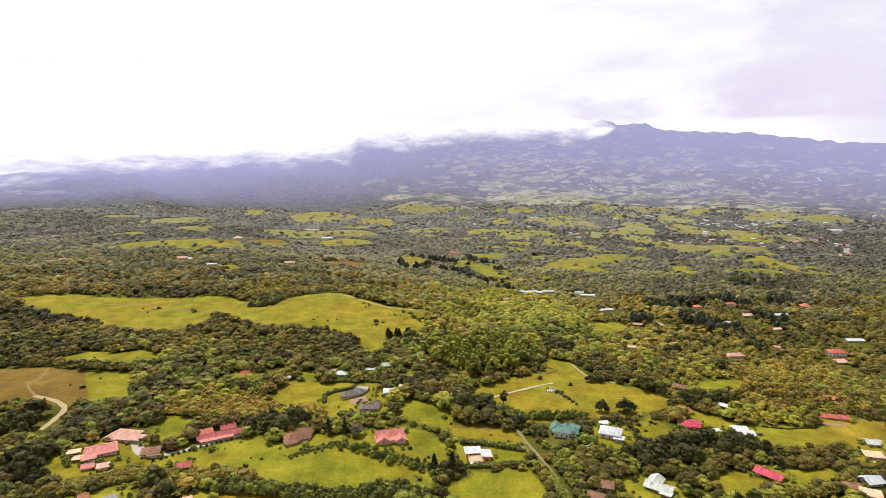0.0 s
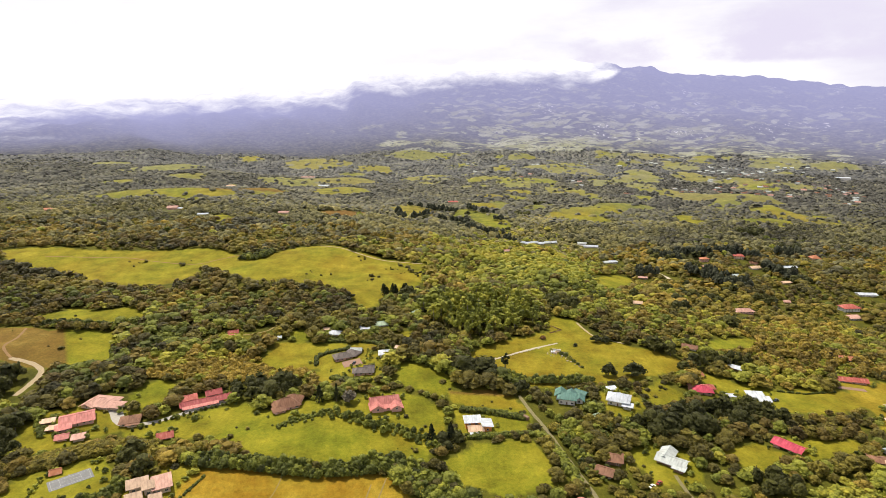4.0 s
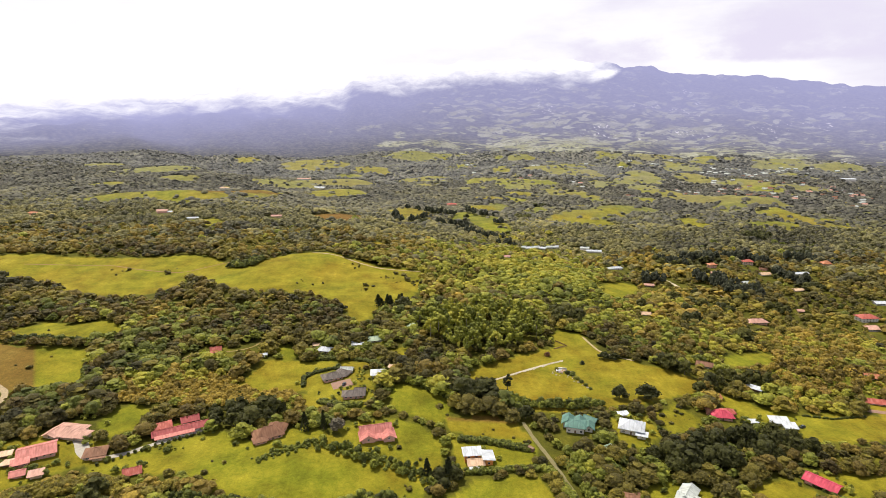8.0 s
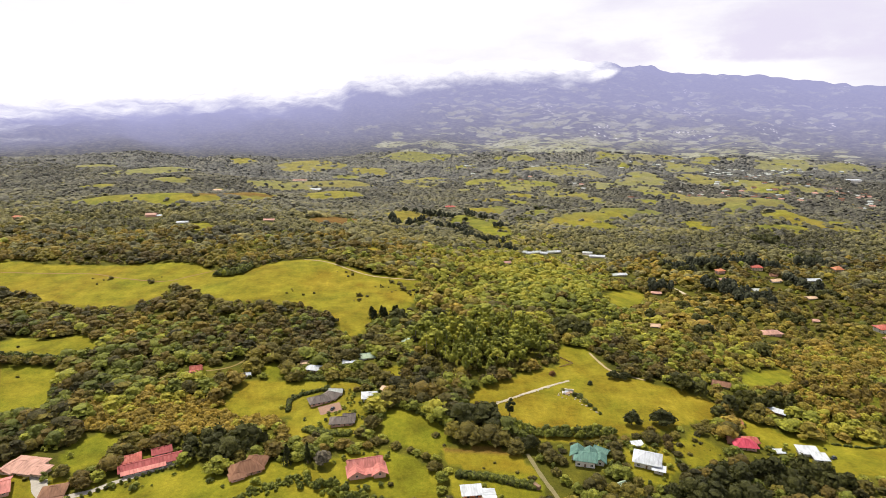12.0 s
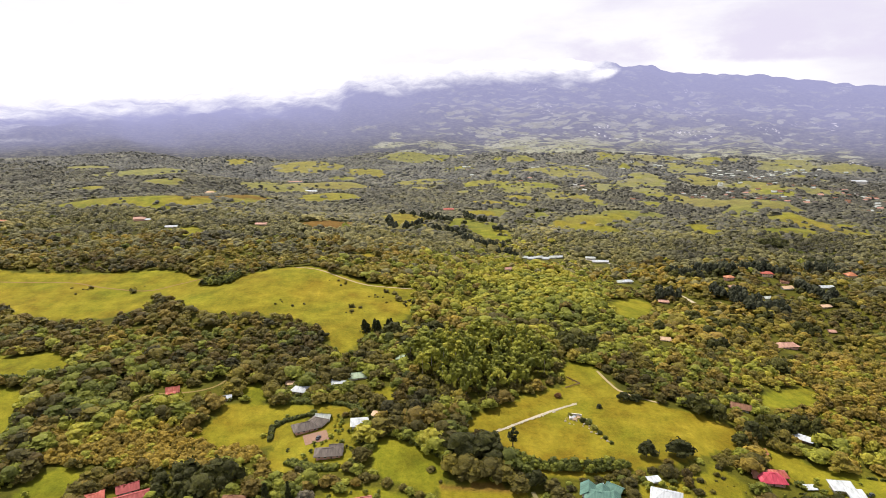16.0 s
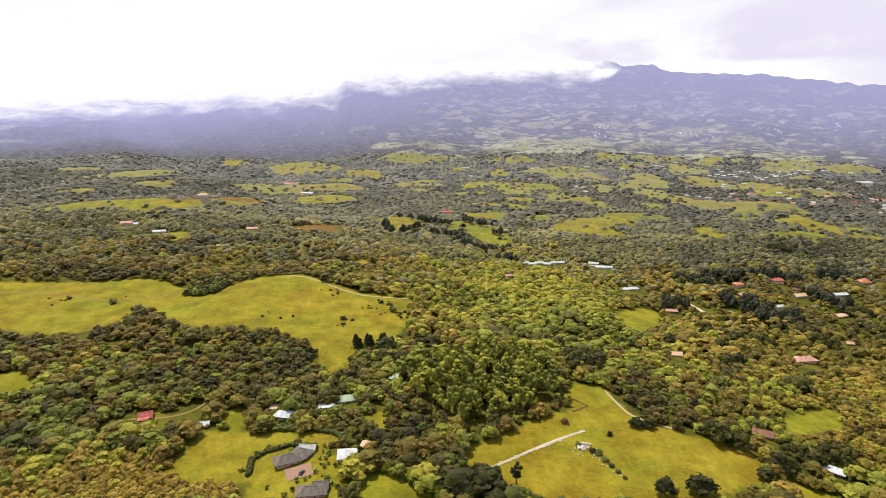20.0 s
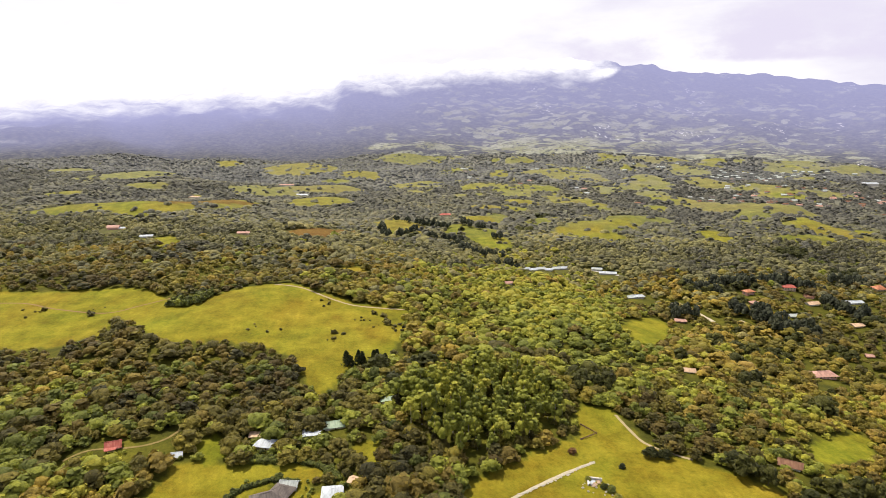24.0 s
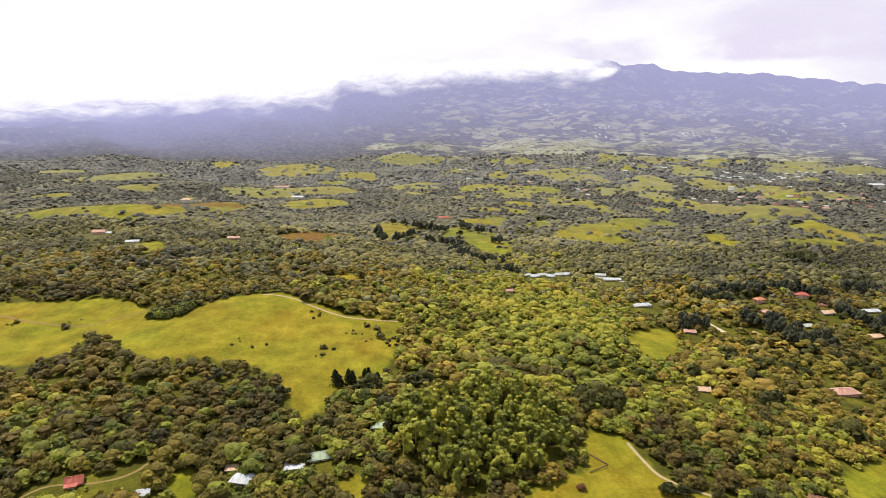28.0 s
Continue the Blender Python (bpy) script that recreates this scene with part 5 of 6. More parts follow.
def woods(name, xs, ys, heights, widths, tones, kind, level, mat, label, trunks=False, trunk_mat=None):
    """One mesh of many trees that nobody could count."""
    rng = np.random.RandomState(len(xs) + level)
    n = len(xs)
    if n == 0:
        return None
    zs = land(xs, ys)
    pick, turn = rng.randint(0, 7, n), rng.uniform(0, 2 * math.pi, n)
    vs, fs, ts, off = [], [], [], 0
    for k in range(7):
        tv, tf = TEMPLATES[(kind, level)][k]
        idx = np.where(pick == k)[0]
        if len(idx) == 0:
            continue
        c, s = np.cos(turn[idx])[:, None], np.sin(turn[idx])[:, None]
        w, h = widths[idx][:, None], heights[idx][:, None]
        x = (tv[None, :, 0] * c - tv[None, :, 1] * s) * w + xs[idx][:, None]
        y = (tv[None, :, 0] * s + tv[None, :, 1] * c) * w + ys[idx][:, None]
        z = tv[None, :, 2] * h + zs[idx][:, None]
        vs.append(np.stack([x, y, z], -1).reshape(-1, 3))
        fs.append((tf[None] + off + (np.arange(len(idx)) * len(tv))[:, None, None]).reshape(-1, 4))
        ts.append(np.repeat(tones[idx], len(tv)))
        off += len(idx) * len(tv)
    ob = new(name, numpy_mesh(name, np.concatenate(vs), np.concatenate(fs), mat, True, [("tone", np.concatenate(ts))]))
    tagged(ob, label, "trees", kind="stuff")
    if trunks:
        tv, tf = trunk_verts(0.013, 0.006, 0.8)
        v = np.stack([tv[None, :, 0] * heights[:, None] + xs[:, None], tv[None, :, 1] * heights[:, None] + ys[:, None], tv[None, :, 2] * heights[:, None] + zs[:, None]], -1).reshape(-1, 3)
        f = (tf[None] + (np.arange(n) * len(tv))[:, None, None]).reshape(-1, 4)
        st = new("trunks", numpy_mesh("trunks", v, f, trunk_mat or M_BARK, True))
        st.parent = ob
        st["kind"] = "stuff"
    return ob


# where trees may stand
ROAD_POINTS = []
for key, wid in (("asphalt", 4.5), ("drive", 4.0), ("dirt", 9.0), ("lane", 8.0), ("lane2", 7.0), ("court_drive", 4.0), ("yardtrack", 6.0), ("lane3", 6.5), ("greydrive", 3.0)):
    line = ROADS[key]
    for (x0, y0), (x1, y1) in zip(line, line[1:]):
        n = max(2, int(math.hypot(x1 - x0, y1 - y0) / 3))
        ROAD_POINTS += [(x0 + (x1 - x0) * i / n, y0 + (y1 - y0) * i / n, wid) for i in range(n + 1)]
# glades: spots where the wood thins to grass or brush (x, y, radius)
DARK = [(300, 760, 13), (332, 805, 11), (352, 738, 9), (392, 790, 13), (282, 702, 9), (262, 642, 11), (300, 604, 9), (342, 662, 11), (424, 758, 11), (-126, 417, 15), (-143, 417, 14), (-112, 414, 8), (29, 438, 13), (63, 420, 8), (148, 445, 6), (129, 442, 6), (163, 388, 10), (192, 384, 12), (222, 380, 9), (-274, 350, 20), (-39, 640, 10), (-63, 633, 6), (-248, 774, 17), (137, 510, 7), (-87, 405, 6), (4, 351, 7), (182, 493, 17), (252, 483, 14), (-322, 420, 22), (140, 367, 14), (84, 462, 6),
        (353, 970, 12), (371, 958, 13), (407, 967, 16), (438, 975, 15), (394, 910, 10), (399, 860, 9), (403, 826, 14), (426, 829, 12), (511, 905, 15), (530, 880, 12), (514, 857, 12), (528, 846, 12), (313, 740, 10), (337, 748, 12),
        (115, 614, 9), (134, 619, 10), (613, 1169, 26), (625, 1055, 18), (236, 787, 8), (270, 1095, 10), (-5, 645, 9), (-20, 602, 9), (219, 626, 6), (229, 696, 8), (-262, 800, 13), (-250, 812, 9), (-57, 640, 6), (-50, 642, 6), (-42, 644, 6), (-70, 632, 4), (-46, 1404, 14), (-9, 1421, 22), (28, 1403, 20), (58, 1373, 18), (33, 1317, 16), (71, 1273, 18), (100, 1229, 16), (130, 1200, 14), (-43, 1315, 14), (186, 1382, 14), (250, 1520, 22), (356, 1311, 18), (181, 304, 11), (190, 300, 8), (-184, 331, 8), (-168, 318, 7), (-279, 358, 14), (-262, 336, 10), (144, 373, 8), (157, 371, 9), (171, 366, 8), (198, 373, 9), (218, 391, 8), (191, 460, 8), (210, 472, 9), (229, 486, 10), (159, 463, 7)]


PINE_ROWS = [(-78, 1452, 34, 1390), (60, 1417, 121, 1360), (-2, 1321, 62, 1279), (39, 1251, 71, 1157), (68, 1156, 121, 1160), (-66, 1286, -33, 1351), (-108, 1385, -83, 1275), (119, 1308, 134, 1280), (105, 1111, 133, 1079),
             (346, 986, 384, 952), (397, 988, 462, 992), (468, 996, 530, 966), (378, 900, 379, 872), (386, 859, 396, 832), (391, 824, 431, 813), (504, 915, 525, 861), (281, 863, 316, 869), (401, 881, 405, 853), (585, 1012, 617, 1012)]


def scatter(y0, y1, step, seed, slope=0.78, side=45):
    rng = np.random.RandomState(seed)
    half = slope * y1 + side
    gx, gy = np.meshgrid(np.arange(-half, half, step), np.arange(y0, y1, step * 0.9))
    gx = gx + (np.arange(gx.shape[0]) % 2)[:, None] * step / 2
    x, y = (gx + rng.uniform(-0.42, 0.42, gx.shape) * step).ravel(), (gy + rng.uniform(-0.42, 0.42, gy.shape) * step).ravel()
    keep = (np.abs(x) < slope * y + side) & (y >= y0) & (y < y1) & (np.hypot(x, y) < NEAR_EDGE + 15)
    x, y = x[keep], y[keep]
    d, b, g = ground_cover(x, y)
    keep = (g < 0.5) | ((y > 1250) & (rng.uniform(0, 1, len(x)) < 0.08))
    for hx, hy, hr in HOUSES:
        if y0 - 40 < hy < y1 + 40:
            reach = hr + 1.5
            keep &= ((x - hx) ** 2 + (y - hy) ** 2 > reach ** 2)
            # an open apron towards the camera, so that trees don't hide the house
            keep &= ~((np.abs(x - hx) < hr + 0.5) & (y < hy) & (y > hy - hr - (22 if hy > 600 else 16 if hy > 400 else 8)))
    for px, py, w in ROAD_POINTS:
        if y0 - 10 < py < y1 + 10:
            keep &= ((x - px) ** 2 + (y - py) ** 2 > w ** 2)
            back = 1.0 / math.hypot(px, py - 60)
            for far_off in (6, 12, 18) if w in (9.0, 6.5, 4.0) else (4,):
                qx, qy = px - px * back * far_off, py - (py - 60) * back * far_off
                keep &= (x - qx) ** 2 + (y - qy) ** 2 > (0.6 * w) ** 2
    return x[keep], y[keep], rng


def tone_map(x, y, rng):
    x, y = x / 1.4, y / 1.4
    t = 0.39 + 0.22 * wobble(x, y, 38) + 0.12 * wobble(y, x, 15) + rng.normal(0, 0.145, len(x))
    t += 0.12 * smooth((x - 140) / 90) * smooth((y - 230) / 40) * (1 - smooth((y - 430) / 90))
    t -= 0.27 * smooth((x - 0.26 * y) / 130) * smooth((y - 640) / 160)      # cloud shade on the eastern plain, painted into the leaf tones
    t -= 0.12 * smooth((-x - 0.22 * y) / 120) * smooth((y - 580) / 90)
    # lighter leaf tones in the middle distance paint in some haze
    t += 0.16 * smooth((y - 560) / 160) * (1 - smooth((y - 1000) / 200))
    t += 0.22 * np.exp(-((x - 110) / 150) ** 2 - ((y - 590) / 190) ** 2)           # bright young wood in the middle
    t += 0.16 * (x > 60 + 0.15 * y) * (y > 330) * (y < 560) * rng.uniform(0, 1, len(x))  # yellowing wood to the east
    t += 0.42 * np.exp(-((x - 160) / 75) ** 2 - ((y - 192) / 30) ** 2)
    t += 0.18 * np.exp(-((x + 105) / 40) ** 2 - ((y - 318) / 16) ** 2)
    t += 0.3 * np.exp(-((x - 215) / 34) ** 2 - ((y - 338) / 20) ** 2)
    t -= 0.04 * (x < -10) * (y < 520)
    t -= 0.09 * (x < -60) * (y > 350) * (y < 560)
    return np.clip(t, 0.02, 0.98)


def dark_mask(x, y):
    m = np.zeros(x.shape, bool)
    for cx, cy, r in DARK:
        m |= (x - cx) ** 2 + (y - cy) ** 2 < r * r
    return m


def grove(x, y):
    """The eucalyptus stand behind the yellow meadow."""
    return inside([(-11, 543), (25, 501), (63, 526), (98, 557), (98, 588), (56, 633), (7, 616), (-20, 577)], x, y)


def sizes(x, y, rng, lo=5.5, hi=11.5):
    x, y = x / 1.4, y / 1.4
    h = rng.uniform(lo, hi, len(x)) * (0.9 + 0.25 * wobble(x, y, 29))
    low = np.exp(-((x - 150) / 62) ** 2 - ((y - 195) / 24) ** 2) + 0.7 * np.exp(-((x - 190) / 60) ** 2 - ((y - 385) / 40) ** 2)
    low += 0.55 * np.exp(-((x + 105) / 40) ** 2 - ((y - 318) / 14) ** 2)
    low += 0.6 * np.exp(-((x - 215) / 50) ** 2 - ((y - 335) / 22) ** 2)
    h = h * (1 - 0.6 * np.clip(low, 0, 1)) * np.where(y < 300, 0.82, 1.0)
    return np.clip(h, 1.8, 14)


def field_side(x, y, reach=11.0):
    """Which trees stand close before a field, towards the camera; lowered so it shows."""
    r = np.hypot(x, y - 90)
    out = np.zeros(x.shape, bool)
    for q in (0.45, 1.0):
        px, py = x + x / r * reach * q, y + (y - 90) / r * reach * q
        for name, (_, poly) in FIELDS.items():
            if not name.startswith("mid_"):
                out |= inside(poly, px, py)
    return out


def before_house(x, y):
    """Which trees stand before the farther houses, towards the camera; lowered so they show."""
    out = np.zeros(x.shape, bool)
    for hx, hy, hr in HOUSES:
        if 600 < hy < 1250:
            back = math.hypot(hx, hy - 120)
            ux, uy = -hx / back, -(hy - 120) / back
            along, side = (x - hx) * ux + (y - hy) * uy, (x - hx) * uy - (y - hy) * ux
            out |= (along > -4) & (along < 62) & (np.abs(side) < hr + 2.5)
    return out


SCRUB = [(-226, 436), (-239, 471), (-233, 479), (-210, 480), (-198, 490), (-178, 483), (-156, 479), (-115, 468), (-100, 444), (-130, 436)]


# single trees nearest to the flight, each a thing of its own
SINGLE_Y = 244.0
x, y, rng = scatter(206, SINGLE_Y, 6.9, 21, 0.76, 8)
order = np.argsort(y)
x, y = x[order], y[order]
tone, height, dark = tone_map(x, y, rng), sizes(x, y, rng), dark_mask(x, y)


def single_tree(kind, seed, mat, bark, label, name="tree"):
    top = new(name)
    tagged(top, label, "tree", group="trees round the houses")
    tv, tf = crown("broad" if kind == "dark" else kind, {"broad": 180, "dark": 180, "shrub": 80}[kind], seed)
    rng_s = np.random.RandomState(seed)
    if kind != "shrub":
        v, f = trunk_verts(0.035, 0.012, 0.78, 6, (0.04, -0.03))
        st = new("trunk", numpy_mesh("trunk", v, f, bark, True))
        st.parent = top
        for k in range(3):
            a = rng_s.uniform(0, 6.28)
            lv, lf = trunk_verts(0.014, 0.005, 0.42, 4)
            turn = Euler((0.7, 0, a)).to_matrix()
            lv = np.array([turn @ Vector(p) for p in lv]) + np.array([0.01, -0.01, 0.34 + 0.07 * k])
            lb = new("limb", numpy_mesh("limb", lv, lf, bark, True))
            lb.parent = top
    cr = new("crown", numpy_mesh("crown", tv, tf, mat, True))
    cr.parent = top
    return top


def tone_material(k):
    shade = [(0.0, tuple(c * (1.3 + 0.5 * k) for c in (0.05, 0.056, 0.012))), (1.0, tuple(c * (1.6 + 0.5 * k) for c in ((0.085, 0.095, 0.018), (0.085, 0.095, 0.018), (0.125, 0.12, 0.02), (0.15, 0.125, 0.025))[k]))]
    return foliage("leaves_tone_%d" % k, shade, single=True)


M_TONES = [tone_material(k) for k in range(4)]
LABELS = ["dense dark green broadleaf tree", "olive green broadleaf tree with a rounded crown", "yellowish green broadleaf tree with an open crown", "bright yellow-green brushy tree"]
firsts = {}
for i in range(len(x)):
    if dark[i]:
        key = ("dark", 0, i % 3)
    elif height[i] < 4.0:
        key = ("shrub", min(3, int(tone[i] * 4)), i % 2)
    else:
        key = ("broad", min(3, int(tone[i] * 4)), i % 4)
    hh = height[i] * (1.45 if dark[i] else 1.0)
    ww = hh * (0.8 if dark[i] else (1.15 if key[0] == "broad" else 1.5)) * rng.uniform(0.85, 1.2)
    m = pose(x[i], y[i], land_at(x[i], y[i]), 0, 0, rng.uniform(0, 360)) @ Matrix.Diagonal((ww, ww, hh, 1))
    if key not in firsts:
        mat = M_LEAF_DARK if dark[i] else M_TONES[key[1]]
        lab = "tall very dark green evergreen tree" if dark[i] else ("low %s shrub beside the houses" % ("dark green", "olive", "yellowish", "bright yellow-green")[key[1]] if key[0] == "shrub" else LABELS[key[1]])
        firsts[key] = single_tree(key[0], 900 + key[1] * 10 + key[2], mat, M_BARK, lab, "shrub" if key[0] == "shrub" else "tree")
        firsts[key].matrix_basis = m
    else:
        t = copy_thing(firsts[key], Matrix())
        t.matrix_basis = m

# hedges and thickets along the boundaries, each a thing
HEDGE_LABELS = {
    "lane_west": "leafy hedge along the asphalt lane", "meadow_belt": "thick belt of bushes between two meadows", "east_belt": "broad thicket of trees below the meadow",
    "strip_east": "tall clipped tree hedge beside a meadow", "court_belt": "tall rounded bushes beside the tennis court", "west_belt": "brownish thicket between the houses and the court",
    "villa_ring": "curved dark clipped hedge round the villa", "villa_arc": "curved green hedge above the villa lawn", "red_north": "long low dark clipped hedge by the crimson house"}


def hedge(name, height, width, tone, line, seed):
    rng = np.random.RandomState(seed)
    xs, ys = [], []
    step = max(1.1, min(0.42 * height, 2.4))
    for (x0, y0), (x1, y1) in zip(line, line[1:]):
        ln = math.hypot(x1 - x0, y1 - y0)
        n = max(2, int(ln / step))
        across = max(1, int(round(width / max(1.6, 0.62 * height))))
        for i in range(n):
            for k in range(across):
                f, s = (i + rng.uniform(0, 1)) / n, (k + 0.5) / across - 0.5
                xs.append(x0 + (x1 - x0) * f - (y1 - y0) / ln * s * width + rng.normal(0, 0.25))
                ys.append(y0 + (y1 - y0) * f + (x1 - x0) / ln * s * width + rng.normal(0, 0.25))
    xs, ys = np.array(xs), np.array(ys)
    tall = height > 4.5
    hs = height * rng.uniform(0.5 if tall else 0.75, 1.25 if tall else 1.15, len(xs))
    if name in ("pink_south", "shrub_row"):
        hs *= rng.uniform(0.35, 1.2, len(xs))
        xs, ys = xs + rng.normal(0, 1.6, len(xs)), ys + rng.normal(0, 1.6, len(xs))
    ws = np.maximum(hs * (1.0 if tall else 1.15), step * 1.6)
    ts = np.clip(tone + rng.normal(0, 0.16 if tall else 0.09, len(xs)), 0.02, 0.95)
    ob = woods("thicket" if tall else "hedge", xs, ys, hs, ws, ts, "broad" if tall else "shrub", 5, M_LEAF_FRESH if name != "west_belt" else M_LEAF, HEDGE_LABELS.get(name, "dense green hedge along a garden boundary"))
    ob["kind"], ob["category"] = "", "hedge"
    del ob["kind"]


for i, (name, (height, width, tone, line)) in enumerate(HEDGES.items()):
    hedge(name, height, width, tone, line, 400 + i)

# garden shrubs round the houses and bushes dotted over the pastures
rng = np.random.RandomState(55)
gx, gy = [], []
for hx, hy, hr in HOUSES:
    if hy < 640:
        for _ in range(int(5 + hr)):
            a, q = rng.uniform(0, 2 * math.pi), hr * rng.uniform(0.95, 1.2) + rng.uniform(1, 7)
            if not (-2.2 < a - 1.5 * math.pi < 0.5 and q < hr + 3):
                gx.append(hx + q * math.cos(a))
                gy.append(hy + q * math.sin(a))
gx, gy = np.array(gx), np.array(gy)
ok = np.ones(len(gx), bool)
for px, py, w in ROAD_POINTS:
    ok &= (gx - px) ** 2 + (gy - py) ** 2 > (w * 0.8) ** 2
for hx, hy, hr in HOUSES:
    ok &= (gx - hx) ** 2 + (gy - hy) ** 2 > (0.8 * hr) ** 2
gx, gy = gx[ok], gy[ok]
hs = rng.uniform(1.2, 4.2, len(gx))
woods("garden_shrubs", gx, gy, hs, hs * rng.uniform(0.9, 1.5, len(gx)), np.clip(rng.normal(0.42, 0.2, len(gx)), 0, 1), "broad", 2, M_LEAF_FRESH, "garden shrubs and small trees round the houses")
px, py = rng.uniform(-560, 420, 9000), rng.uniform(260, 860, 9000)
d, b, g = ground_cover(px, py)
clump = wobble(px, py, 24) + 0.6 * wobble(py, px, 11) + rng.normal(0, 0.35, len(px))
ok = (g > 0.5) & (d < 0.8) & (clump > 0.95) & ~inside(FIELDS["yellow_meadow"][1], px, py) & ~inside(FIELDS["hill_pasture"][1], px, py) & (np.abs(px) < 0.8 * py)
px, py = px[ok], py[ok]
# the few bushes of the hill pasture stand in loose groups at its eastern end
cx = np.array([-52, -29, -18, -60, -44, -110, -340, -395, -150, -75])
cy = np.array([761, 729, 722, 748, 735, 790, 770, 765, 715, 700])
px = np.concatenate([px, np.repeat(cx, 7) + rng.normal(0, 7, 70)])
py = np.concatenate([py, np.repeat(cy, 7) + rng.normal(0, 6, 70)])
hs = rng.uniform(0.4, 2.2, len(px)) ** 1.3
hs[-70:] *= rng.uniform(0.4, 2.2, 70)
woods("pasture_bushes", px, py, hs, hs * rng.uniform(1.2, 2.2, len(px)), np.clip(rng.normal(0.3, 0.15, len(px)), 0, 1), "shrub", 2, M_LEAF, "small bushes and tussocks dotted over the pastures")

# bright low brush on the slope below the houses
bx2 = np.concatenate([rng.uniform(168, 300, 1700), rng.uniform(255, 395, 360)])
by2 = np.concatenate([rng.uniform(232, 308, 1700), rng.uniform(455, 555, 360)])
d, b, g = ground_cover(bx2, by2)
ok = (g > 0.5) & (g < 0.6)
for hx, hy, hr in HOUSES:
    ok &= (bx2 - hx) ** 2 + (by2 - hy) ** 2 > (hr + 2) ** 2
bx2, by2 = bx2[ok], by2[ok]
hs = rng.uniform(0.8, 2.2, len(bx2)) * rng.uniform(0.7, 2.0, len(bx2))
woods("brush", bx2, by2, hs, hs * rng.uniform(1.4, 2.2, len(bx2)), np.clip(rng.normal(0.84, 0.14, len(bx2)), 0, 1), "shrub", 2, M_LEAF_FRESH, "dense bright yellow-green brush below the houses")
tx, ty = rng.uniform(262, 392, 230), rng.uniform(458, 552, 230)
ok = np.abs(ground_cover(tx, ty)[2] - 0.53) < 0.05
for hx, hy, hr in HOUSES:
    ok &= (tx - hx) ** 2 + (ty - hy) ** 2 > (hr + 3) ** 2
tx, ty = tx[ok], ty[ok]
hs = rng.uniform(3.5, 8.5, len(tx))
woods("open_wood", tx, ty, hs, hs * rng.uniform(1.0, 1.5, len(tx)), np.clip(rng.normal(0.62, 0.2, len(tx)), 0, 1), "broad", 1, M_LEAF_BROWN, "open yellowish trees standing over the brush")
bx2, by2 = rng.uniform(-240, -100, 1500), rng.uniform(436, 490, 1500)
ok = inside(SCRUB, bx2, by2) & (ground_cover(bx2, by2)[2] < 0.5)
bx2, by2 = bx2[ok], by2[ok]
hs = rng.uniform(1.6, 5.2, len(bx2))
woods("scrub", bx2, by2, hs, hs * rng.uniform(1.0, 1.6, len(bx2)), np.clip(rng.normal(0.82, 0.14, len(bx2)), 0, 1), "broad", 2, M_LEAF_BROWN, "feathery yellowish-brown scrub below the villa lawn")

